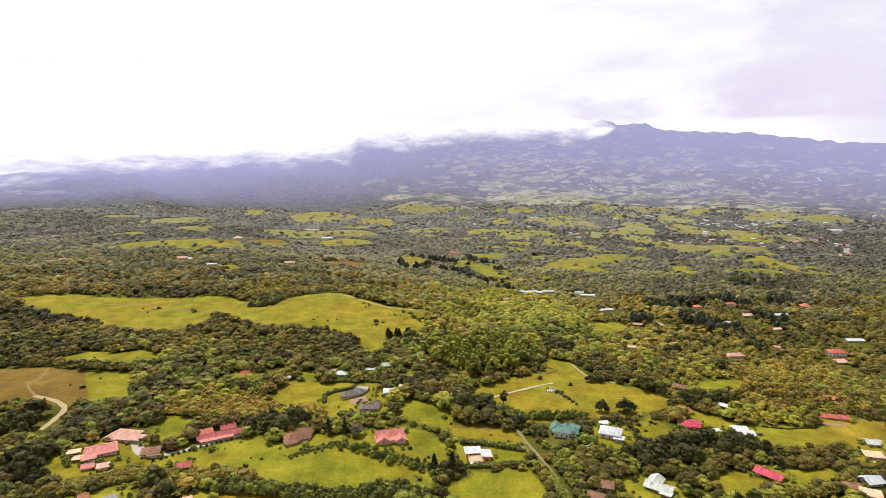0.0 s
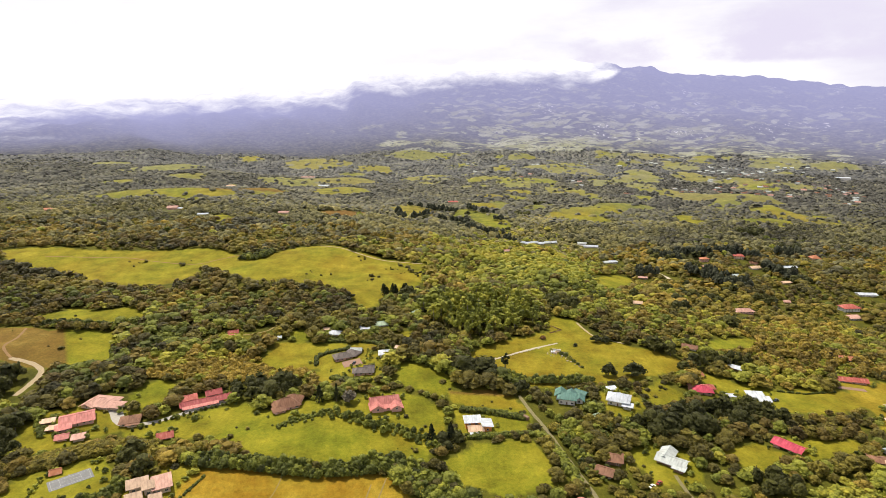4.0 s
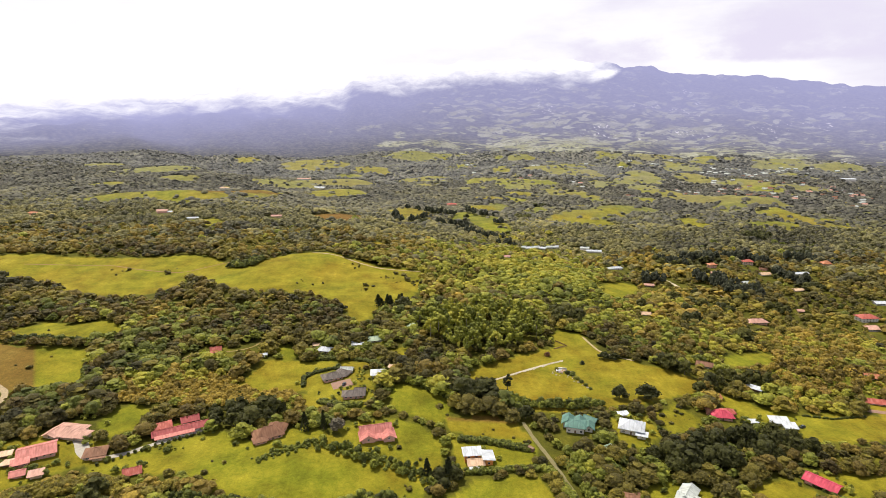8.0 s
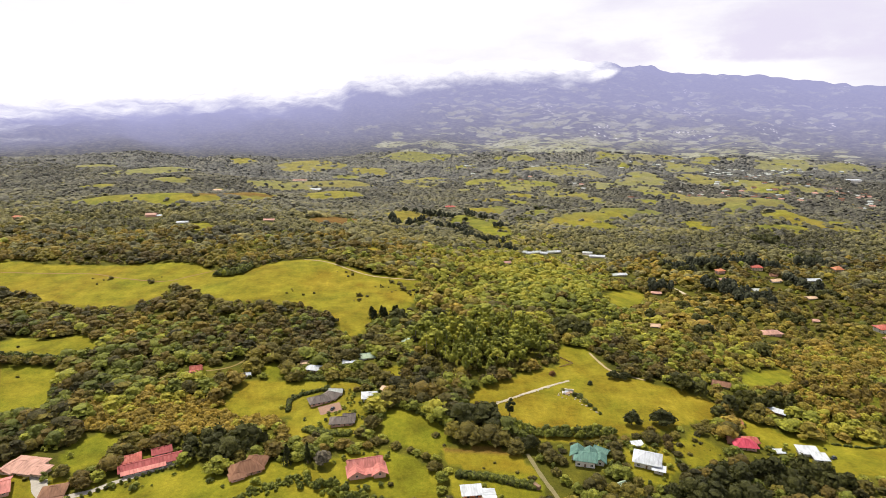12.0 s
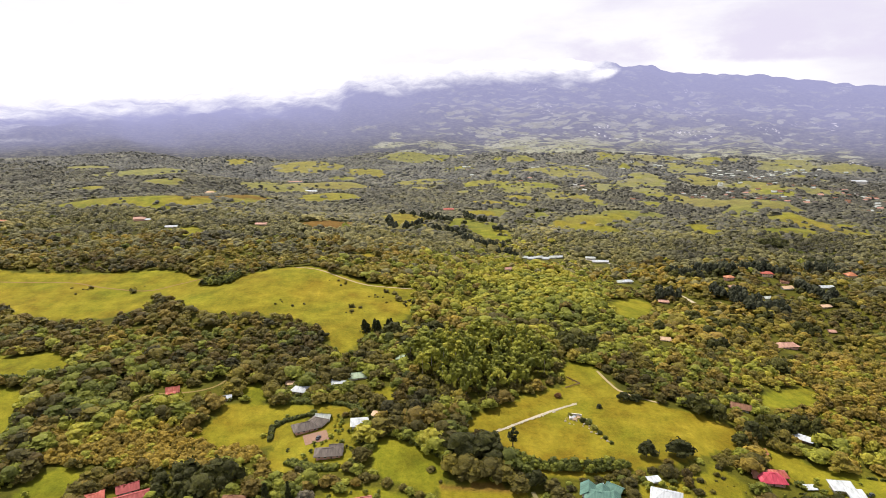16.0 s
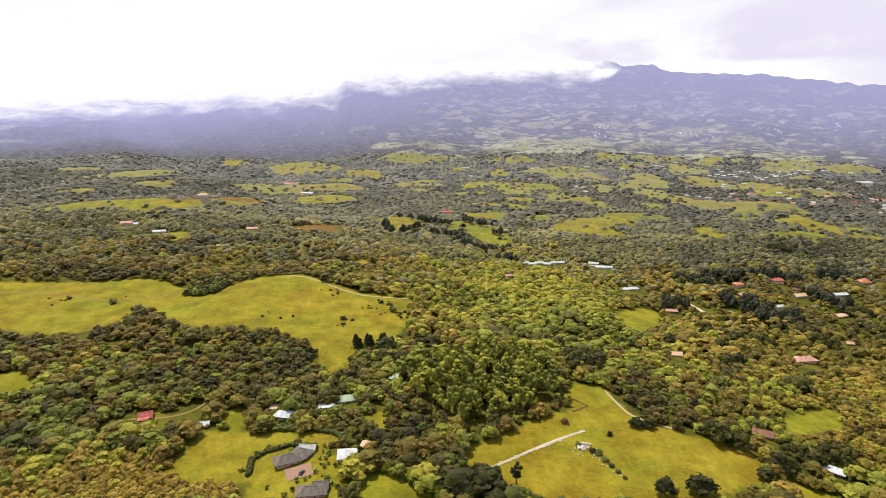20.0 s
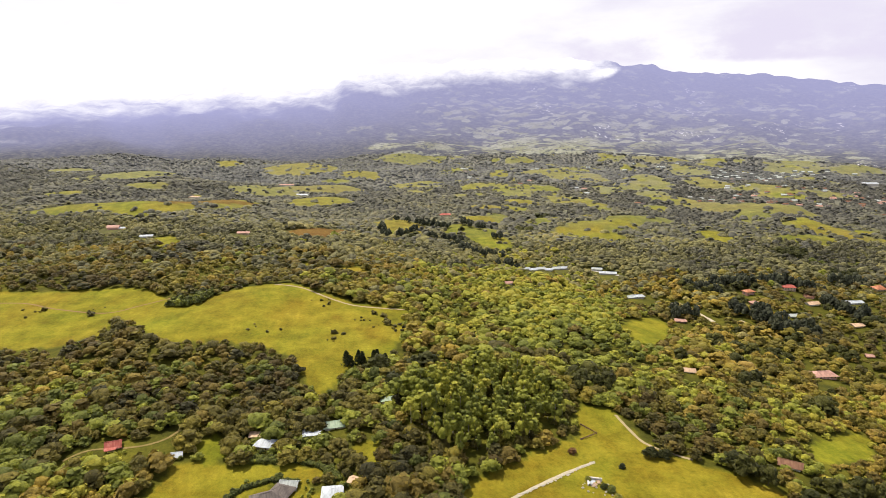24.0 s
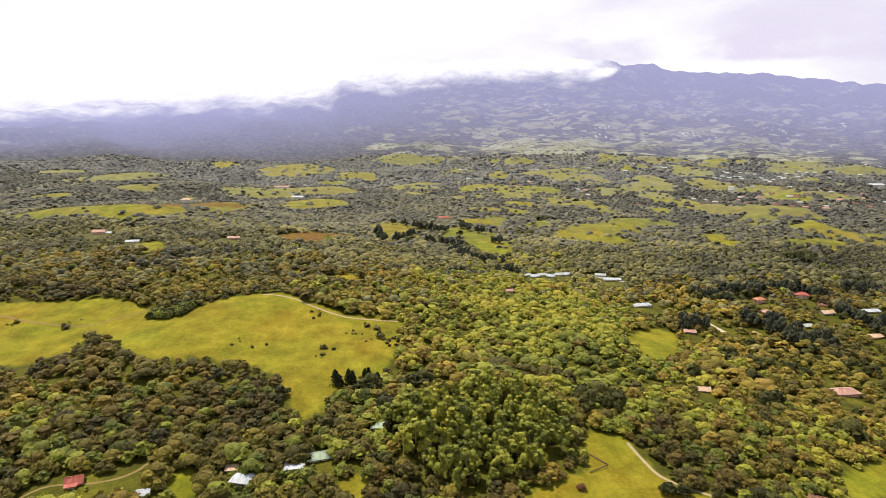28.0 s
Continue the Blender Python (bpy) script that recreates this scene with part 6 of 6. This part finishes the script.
# the joined woods, coarser with distance
BANDS = [(SINGLE_Y, 430, 8.0, 5, 30), (430, 640, 8.8, 1, 31), (640, 1250, 11.6, 2, 32), (1250, 2100, 13.5, 3, 33), (2100, 3100, 15.5, 4, 34)]
for y0, y1, step, level, seed in BANDS:
    x, y, rng = scatter(y0, y1, step, seed)
    tone, height, dark = tone_map(x, y, rng), sizes(x, y, rng), dark_mask(x, y)
    if level in (3, 4):
        height = height * (0.68 if level == 3 else 0.66)
    elif level != 4:
        height = height * {5: 1.05, 1: 1.1, 2: 1.1}[level]
    tall = grove(x, y)
    if level in (1, 2, 5):
        height = height * np.where(field_side(x, y), 0.55, 1.0) * np.where(before_house(x, y), 0.42, 1.0)
        scrubby = inside(SCRUB, x, y)
        height = np.where(scrubby, height * 0.75, height)
        tone = np.where(scrubby, np.clip(tone + 0.38, 0, 0.98), tone)
    wide = height * rng.uniform(0.95, 1.4, len(x)) * (1.2 if level in (3, 4) else 1.0)
    wide = np.maximum(wide * ({3: 1.85, 4: 2.6}[level] if level in (3, 4) else 1.3), np.where(height < 4.5, 6.5, 0))
    fresh = np.exp(-((x - 150) / np.where(x > 150, 115, 200)) ** 2 - ((y - 850) / 260) ** 2) + rng.normal(0, 0.22, len(x)) > 0.5
    if level in (1, 5):
        fresh |= rng.uniform(0, 1, len(x)) < 0.30 + 0.22 * wobble(x, y, 40)
    if level in (1, 2, 5):
        m = ~dark & ~tall & fresh
        woods("young_woodland", x[m], y[m], height[m], wide[m], np.clip(tone[m] + 0.15, 0, 1), "broad", level, M_LEAF_FRESH, "bright green young woodland filling the shallow valley")
    else:
        fresh[:] = False
    if level in (1, 2, 5):
        # brownish trees in loose groups, more of them to the east
        brown = ~dark & ~tall & ~fresh & (scrubby | (rng.uniform(0, 1, len(x)) < (0.18 + 0.22 * wobble(x, y, 47) + 0.14 * (x > 140) + 0.14 * (x < -60)) * (y < 1050)))
        woods("woodland", x[brown], y[brown], height[brown], wide[brown], tone[brown], "broad", level, M_LEAF_BROWN, "woodland of brownish trees turning dry")
        fresh |= brown
    # with distance the leaf colours change step by step to ones with painted haze
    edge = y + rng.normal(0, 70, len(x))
    for e0, e1, kind_mat in ((-999, 690, M_LEAF), (690, 960, M_LEAF_SOFT), (960, 1330, M_LEAF_HAZED_MID), (1330, 2050, M_LEAF_HAZED_FAR), (2050, 9999, M_LEAF_HAZED_FARTHEST)):
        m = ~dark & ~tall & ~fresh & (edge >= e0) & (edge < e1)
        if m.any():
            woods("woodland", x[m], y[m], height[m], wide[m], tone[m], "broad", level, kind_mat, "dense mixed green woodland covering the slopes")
    m = dark & ~tall
    woods("dark_wood", x[m], y[m], height[m] * np.where((y[m] < 640) & ((x[m] < -100) | (x[m] > 135)), 1.6, 1.28), wide[m] * 1.05, tone[m], "broad", level, M_LEAF_DARK, "belts of tall very dark green trees", trunks=level in (1, 5))

# the same wood goes on below the flight
x, y, rng = scatter(-60, 206, 11.5, 29, 0.0, 185)
woods("woodland", x, y, sizes(x, y, rng) * 1.2, 11 * rng.uniform(0.9, 1.4, len(x)), tone_map(x, y, rng), "broad", 3, M_LEAF, "dense mixed green woodland below the flight")

# rows of dark pines round the green fields in the middle distance
rng = np.random.RandomState(63)
px, py, hs = [], [], []
for x0, y0, x1, y1 in PINE_ROWS:
    far_row = y0 > 1050
    n = int(math.hypot(x1 - x0, y1 - y0) / (4.2 if far_row else 2.6)) + 3
    f = rng.uniform(0, 1, n)
    px.append(x0 + (x1 - x0) * f + rng.normal(0, 4.0, n))
    py.append(y0 + (y1 - y0) * f + rng.normal(0, 5.0, n))
    hs.append(rng.uniform(10, 18, n) if far_row else rng.uniform(14, 21, n))
px, py, hs = np.concatenate(px), np.concatenate(py), np.concatenate(hs)
woods("pine_belt", px, py, hs, hs * 0.62, rng.uniform(0.0, 0.4, len(px)), "broad", 2, M_PINES, "rows of tall dark pines round far green fields")

# eucalyptus stand
rng = np.random.RandomState(77)
gx, gy = np.meshgrid(np.arange(-26, 104, 8.6), np.arange(498, 638, 8.6))
x, y = (gx + rng.uniform(-2.9, 2.9, gx.shape)).ravel(), (gy + rng.uniform(-2.9, 2.9, gy.shape)).ravel()
m = grove(x, y)
x, y = x[m], y[m]
h = rng.uniform(12, 26, len(x)) * (0.9 + 0.18 * wobble(x, y, 17))
woods("eucalyptus_grove", x, y, h, h * rng.uniform(0.55, 0.80, len(x)), np.clip(rng.normal(0.57, 0.17, len(x)), 0.05, 1.0), "tall", 0, M_LEAF_FRESH, "stand of tall slender eucalyptus trees with pale trunks", True, M_BARK_PALE)
# undergrowth below it
x, y = x + rng.uniform(-2, 2, len(x)), y - rng.uniform(0, 3, len(x))
woods("undergrowth", x, y, rng.uniform(3, 11, len(x)), rng.uniform(5, 9, len(x)), np.clip(rng.normal(0.28, 0.17, len(x)), 0, 1), "broad", 1, M_LEAF, "low dark undergrowth below the eucalyptus")

# ---- the ruin, path-side bushes and single trees of the yellow meadow ----
ruin = new("ruined_hut")
ruin.matrix_basis = pose(97, 488, land_at(97, 488), 0, 0, -12) @ Matrix.Diagonal((1.45, 1.45, 1.25, 1))
tagged(ruin, "collapsed hut of pale slabs and rubble in the meadow", "ruin")
bm = bmesh.new()
add_box(bm, 5.5, 0.5, 1.6, Matrix.Translation((0, 2.2, -0.2)))
add_box(bm, 0.5, 4.4, 1.2, Matrix.Translation((-2.6, 0, -0.2)))
part("wall", bm, M_WALL_WHITE, ruin)
slab_rng = np.random.RandomState(3)
for k in range(9):
    bm = bmesh.new()
    w = slab_rng.uniform(0.9, 2.3)
    add_box(bm, w, w * slab_rng.uniform(0.5, 0.9), 0.1)
    part("roof_sheet", bm, (R["white"], R["beige"], R["grey"])[k % 3], ruin).matrix_basis = pose(slab_rng.uniform(-2.4, 3.0), slab_rng.uniform(-1.9, 1.9), slab_rng.uniform(0.25, 0.9), slab_rng.uniform(-25, 25), slab_rng.uniform(-20, 20), slab_rng.uniform(0, 180))


def rock(x, y, s, seed):
    rng = np.random.RandomState(seed)
    bm = bmesh.new()
    bmesh.ops.create_icosphere(bm, subdivisions=1, radius=s)
    for v in bm.verts:
        v.co *= rng.uniform(0.75, 1.2)
        v.co.z *= 0.65
    me = bpy.data.meshes.new("boulder")
    bm.to_mesh(me)
    bm.free()
    me.materials.append(M_ROCK)
    ob = new("boulder", me)
    ob.matrix_basis = pose(x, y, land_at(x, y) + 0.2 * s, 0, 0, 40 * seed)
    return tagged(ob, "pale weathered boulder lying in the meadow grass", "boulder", "meadow boulders")


rng = np.random.RandomState(8)
for k in range(26):
    f = rng.uniform(0, 1)
    if k < 12:
        rock(97 + rng.normal(0, 4.5), 486 + rng.normal(0, 3.5), rng.uniform(0.4, 1.0), k)
    else:
        rock(101 + 9 * f + rng.normal(0, 1.0), 479 - 20 * f + rng.normal(0, 1.0), rng.uniform(0.35, 0.9), k)
# slabs of the stone path
for k in range(44):
    f = (k + 0.5) / 44
    (x0, y0), (x1, y1) = ROADS["meadowpath"][0], ROADS["meadowpath"][-1]
    px, py = x0 + (x1 - x0) * f + rng.normal(0, 0.5), y0 + (y1 - y0) * f + rng.normal(0, 0.5)
    bm = bmesh.new()
    vs = []
    n = rng.randint(5, 8)
    for top in (0, 1):
        for i in range(n):
            a = 2 * math.pi * i / n
            vs.append(bm.verts.new((rng.uniform(0.75, 1.1) * 1.05 * math.cos(a), rng.uniform(0.75, 1.1) * 0.8 * math.sin(a), 0.16 * top)))
    bm.faces.new(vs[n:])
    for i in range(n):
        bm.faces.new((vs[i], vs[(i + 1) % n], vs[n + (i + 1) % n], vs[n + i]))
    me = bpy.data.meshes.new("slab")
    bm.to_mesh(me)
    bm.free()
    me.materials.append(M_ROCK)
    ob = new("slab", me)
    ob.parent = PATH_STONES
    ob.matrix_basis = pose(px, py, land_at(px, py) + 0.14, 0, 0, rng.uniform(0, 360))

M_LEAF_RED = foliage("reddish_leaves", [(0.0, (0.16, 0.075, 0.03)), (1.0, (0.33, 0.17, 0.06))], single=True)
M_LEAF_GREY = foliage("greyish_leaves", [(0.0, (0.13, 0.12, 0.09)), (1.0, (0.24, 0.21, 0.15))], single=True)
M_LEAF_PINE = foliage("cypress_leaves", [(0.0, (0.030, 0.038, 0.014)), (1.0, (0.060, 0.068, 0.020))], single=True)


def lone(kind, x, y, h, w, mat, label, seed, name="tree"):
    top = new(name)
    tv, tf = crown(kind, {"broad": 230, "conifer": 220, "shrub": 110, "tall": 240}[kind], seed)
    v, f = trunk_verts(0.03, 0.012, 0.75, 6, (0.02, 0.02))
    st = new("trunk", numpy_mesh("trunk", v * np.array([[h / w, h / w, 1]]), f, M_BARK, True))
    st.parent = top
    cr = new("crown", numpy_mesh("crown", tv, tf, mat))
    cr.parent = top
    top.matrix_basis = pose(x, y, land_at(x, y), 0, 0, 57 * seed) @ Matrix.Diagonal((w, w, h, 1))
    return tagged(top, label, "tree" if name == "tree" else "bush")


lone("broad", 138, 516, 7.5, 10.5, M_LEAF_DARK, "round dark tree standing alone in the meadow", 1)
lone("broad", 147, 515, 6.5, 9.5, M_LEAF_DARK, "smaller dark tree beside its neighbour in the meadow", 2)
lone("shrub", 91, 518, 4, 5.5, M_LEAF_RED, "reddish-brown bush in the yellow meadow", 3, "bush")
lone("shrub", 117, 504, 3.2, 4.2, M_LEAF_PINE, "small dark bush in the yellow meadow", 4, "bush")
for k, (bx_, by_, bs) in enumerate(((101, 484, 3.0), (104, 481, 3.6), (106, 474, 3.2), (108, 468, 2.6), (110, 462, 2.4), (94, 491, 2.6), (112, 456, 2.0))):
    lone("shrub", bx_, by_, bs, bs * 1.5, M_TONES[k % 3], "low bush among the boulders by the ruin", 10 + k, "bush")
lone("tall", 50, 449, 15, 8, M_LEAF_PINE, "tall feathery tree at the meadow's edge", 21)
lone("conifer", -85, 398, 12, 8, M_LEAF_PINE, "dark conical cypress beside the brown-roofed house", 22)
lone("conifer", -73, 398, 13, 6, M_LEAF_PINE, "slender dark cypress near the driveway", 23)
lone("broad", -64, 396, 10, 11, M_LEAF_GREY, "greyish bare-looking tree beside the pink villa", 24)
lone("conifer", 6, 352, 13, 9, M_LEAF_PINE, "dark conical tree at the corner of the hedge", 25)
lone("conifer", -6, 354, 11, 8, M_LEAF_PINE, "dark conical tree beside the meadow gate", 26)
for k in range(7):
    lone("conifer", -64 + 5.0 * k + rng.normal(0, 1), 639 + 1.1 * k + rng.normal(0, 1.5), rng.uniform(9, 13), 12, M_LEAF_PINE, "dark pine in a short row below the knoll", 40 + k)
for k, (bx_, by_, bs) in enumerate(((148, 443, 11), (129, 442, 10), (153, 445, 9))):
    lone("broad", bx_, by_, bs * 1.1, bs * 1.3, M_LEAF_DARK, "large dark round tree at the meadow's south edge", 60 + k)
for k in range(17):
    f = k / 16
    lone("shrub", -198 + 47 * f + rng.normal(0, 0.3), 364 + 37 * f + 2.5 * math.sin(3.1 * f) + rng.normal(0, 0.3), rng.uniform(1.9, 3.0), rng.uniform(1.9, 2.6), M_TONES[k % 2], "small clipped tree in a row along the drive", 70 + k % 3, "bush")
for k in range(5):
    lone("shrub", -218 + 4.0 * k, 281 + 2.0 * k, 2.0, 2.6, M_LEAF_PINE, "small dark clipped bush in a row on the lawn", 80 + k % 2, "bush")

# hedge bracket at the meadow's corner
fence = new("field_fence")
fence.matrix_basis = pose(104, 543, land_at(104, 543))
tagged(fence, "low dark fence at the meadow's upper corner", "fence")
for (x0, y0), (x1, y1) in zip([(0, 9), (8, -2)], [(8, -2), (-4, -9)]):
    n = 6
    for i in range(n + 1):
        f = i / n
        bm = bmesh.new()
        add_box(bm, 0.25, 0.25, 1.9, Matrix.Translation((x0 + (x1 - x0) * f, y0 + (y1 - y0) * f, -0.4)))
        part("post", bm, M_WALL_BROWN, fence)
    for z in (0.5, 1.0):
        bm = bmesh.new()
        ln = math.hypot(x1 - x0, y1 - y0)
        add_box(bm, ln, 0.12, 0.35, pose((x0 + x1) / 2, (y0 + y1) / 2, z, 0, 0, math.degrees(math.atan2(y1 - y0, x1 - x0))))
        part("rail", bm, M_WALL_BROWN, fence)


def paving(name, x, y, w, d, turn, mat, label):
    bm = bmesh.new()
    n = 8
    m = pose(x, y, 0, 0, 0, turn)
    grid = [[bm.verts.new((0, 0, 0)) for _ in range(n + 1)] for _ in range(n + 1)]
    for i in range(n + 1):
        for j in range(n + 1):
            p = m @ Vector((w * (i / n - 0.5), d * (j / n - 0.5), 0))
            grid[i][j].co = (p.x, p.y, land_at(p.x, p.y) + 0.16)
    for i in range(n):
        for j in range(n):
            bm.faces.new((grid[i][j], grid[i + 1][j], grid[i + 1][j + 1], grid[i][j + 1]))
    me = bpy.data.meshes.new(name)
    bm.normal_update()
    bm.to_mesh(me)
    bm.free()
    me.materials.append(mat)
    return tagged(new(name, me), label, "paving", kind="structure")


M_BRICKPAVE = plain("brick_paving", (0.24, 0.14, 0.10), 0.9, 0.25, 0.8)
paving("forecourt", -72, 463, 15, 13, 20, M_BRICKPAVE, "reddish paved forecourt between the villa's wings")
paving("forecourt", 314, 437, 22, 6, -14, M_BRICKPAVE, "reddish paved yard in front of the long building")
paving("patio", -157, 272, 18, 10, 28, M_CONCRETE, "pale concrete patio beside the flat-roofed house")
paving("driveway_apron", -217, 382, 6, 12, 35, M_CONCRETE, "pale concrete apron between two houses")
paving("yard", 305, 372, 10, 26, -25, M_DIRT, "bare trodden earth yard beside small houses")


# ---- vehicles ----
def car(x, y, turn, paint, label, name="car", long=4.3, tall=1.5):
    top = new(name)
    top.matrix_basis = pose(x, y, land_at(x, y) + 0.2, 0, 0, turn)
    tagged(top, label, name)
    bm = bmesh.new()
    add_box(bm, long, 1.75, 0.55 * tall, Matrix.Translation((0, 0, 0.3)))
    bmesh.ops.bevel(bm, geom=bm.edges[:], offset=0.14, segments=2, affect="EDGES")
    part("body", bm, paint, top)
    bm = bmesh.new()
    vs = add_box(bm, 0.55 * long, 1.6, 0.45 * tall, Matrix.Translation((-0.2, 0, 0.3 + 0.53 * tall)))
    for v in vs[4:]:
        v.co.x = -0.2 + (v.co.x + 0.2) * 0.72
        v.co.y *= 0.85
    part("glasshouse", bm, M_GLASS, top)
    bm = bmesh.new()
    add_box(bm, 0.4 * long, 1.35, 0.06, Matrix.Translation((-0.2, 0, 0.3 + 0.98 * tall)))
    part("roof", bm, paint, top)
    for sx in (-0.32, 0.32):
        for sy in (-0.8, 0.8):
            bm = bmesh.new()
            bmesh.ops.create_cone(bm, cap_ends=True, segments=12, radius1=0.34, radius2=0.34, depth=0.24, matrix=pose(sx * long, sy, 0.32, 90, 0, 0))
            part("wheel", bm, M_TYRE, top)
    return top


M_CAR_WHITE = plain("white_car_paint", (0.78, 0.78, 0.78), 0.3, 0.05, 1.0)
M_CAR_DARK = plain("dark_car_paint", (0.05, 0.06, 0.08), 0.3, 0.1, 1.0)
M_CAR_RED = plain("red_car_paint", (0.35, 0.05, 0.04), 0.3, 0.1, 1.0)
car(243, 412, 20, M_CAR_DARK, "dark car parked beside the white bungalow")
car(-150, 274, 60, M_CAR_WHITE, "white car parked on the concrete patio")
car(-155, 270, 60, M_CAR_WHITE, "white car parked beside another on the patio")
car(94, 411, 5, M_CAR_WHITE, "white van parked below the green-roofed house", "van", 5.2, 2.1)
car(116, 306, 35, M_CAR_WHITE, "white car parked among shrubs")
car(121, 309, 40, M_CAR_RED, "dull red car parked among shrubs")
car(302, 375, -60, M_CAR_WHITE, "white car parked on the bare yard")
car(-70, 461, 70, M_CAR_DARK, "dark car parked in the villa forecourt")
trailer = new("trailer")
trailer.matrix_basis = pose(56, 376, land_at(56, 376) + 0.2, 0, 0, -50)
tagged(trailer, "small rust-brown box trailer beside the lane", "trailer")
bm = bmesh.new()
add_box(bm, 5.0, 2.2, 2.1, Matrix.Translation((0, 0, 0.5)))
bmesh.ops.bevel(bm, geom=bm.edges[:], offset=0.08, segments=1, affect="EDGES")
part("box", bm, M_WALL_BROWN, trailer)
for sy in (-1.0, 1.0):
    bm = bmesh.new()
    bmesh.ops.create_cone(bm, cap_ends=True, segments=12, radius1=0.4, radius2=0.4, depth=0.25, matrix=pose(-0.6, sy, 0.4, 90, 0, 0))
    part("wheel", bm, M_TYRE, trailer)
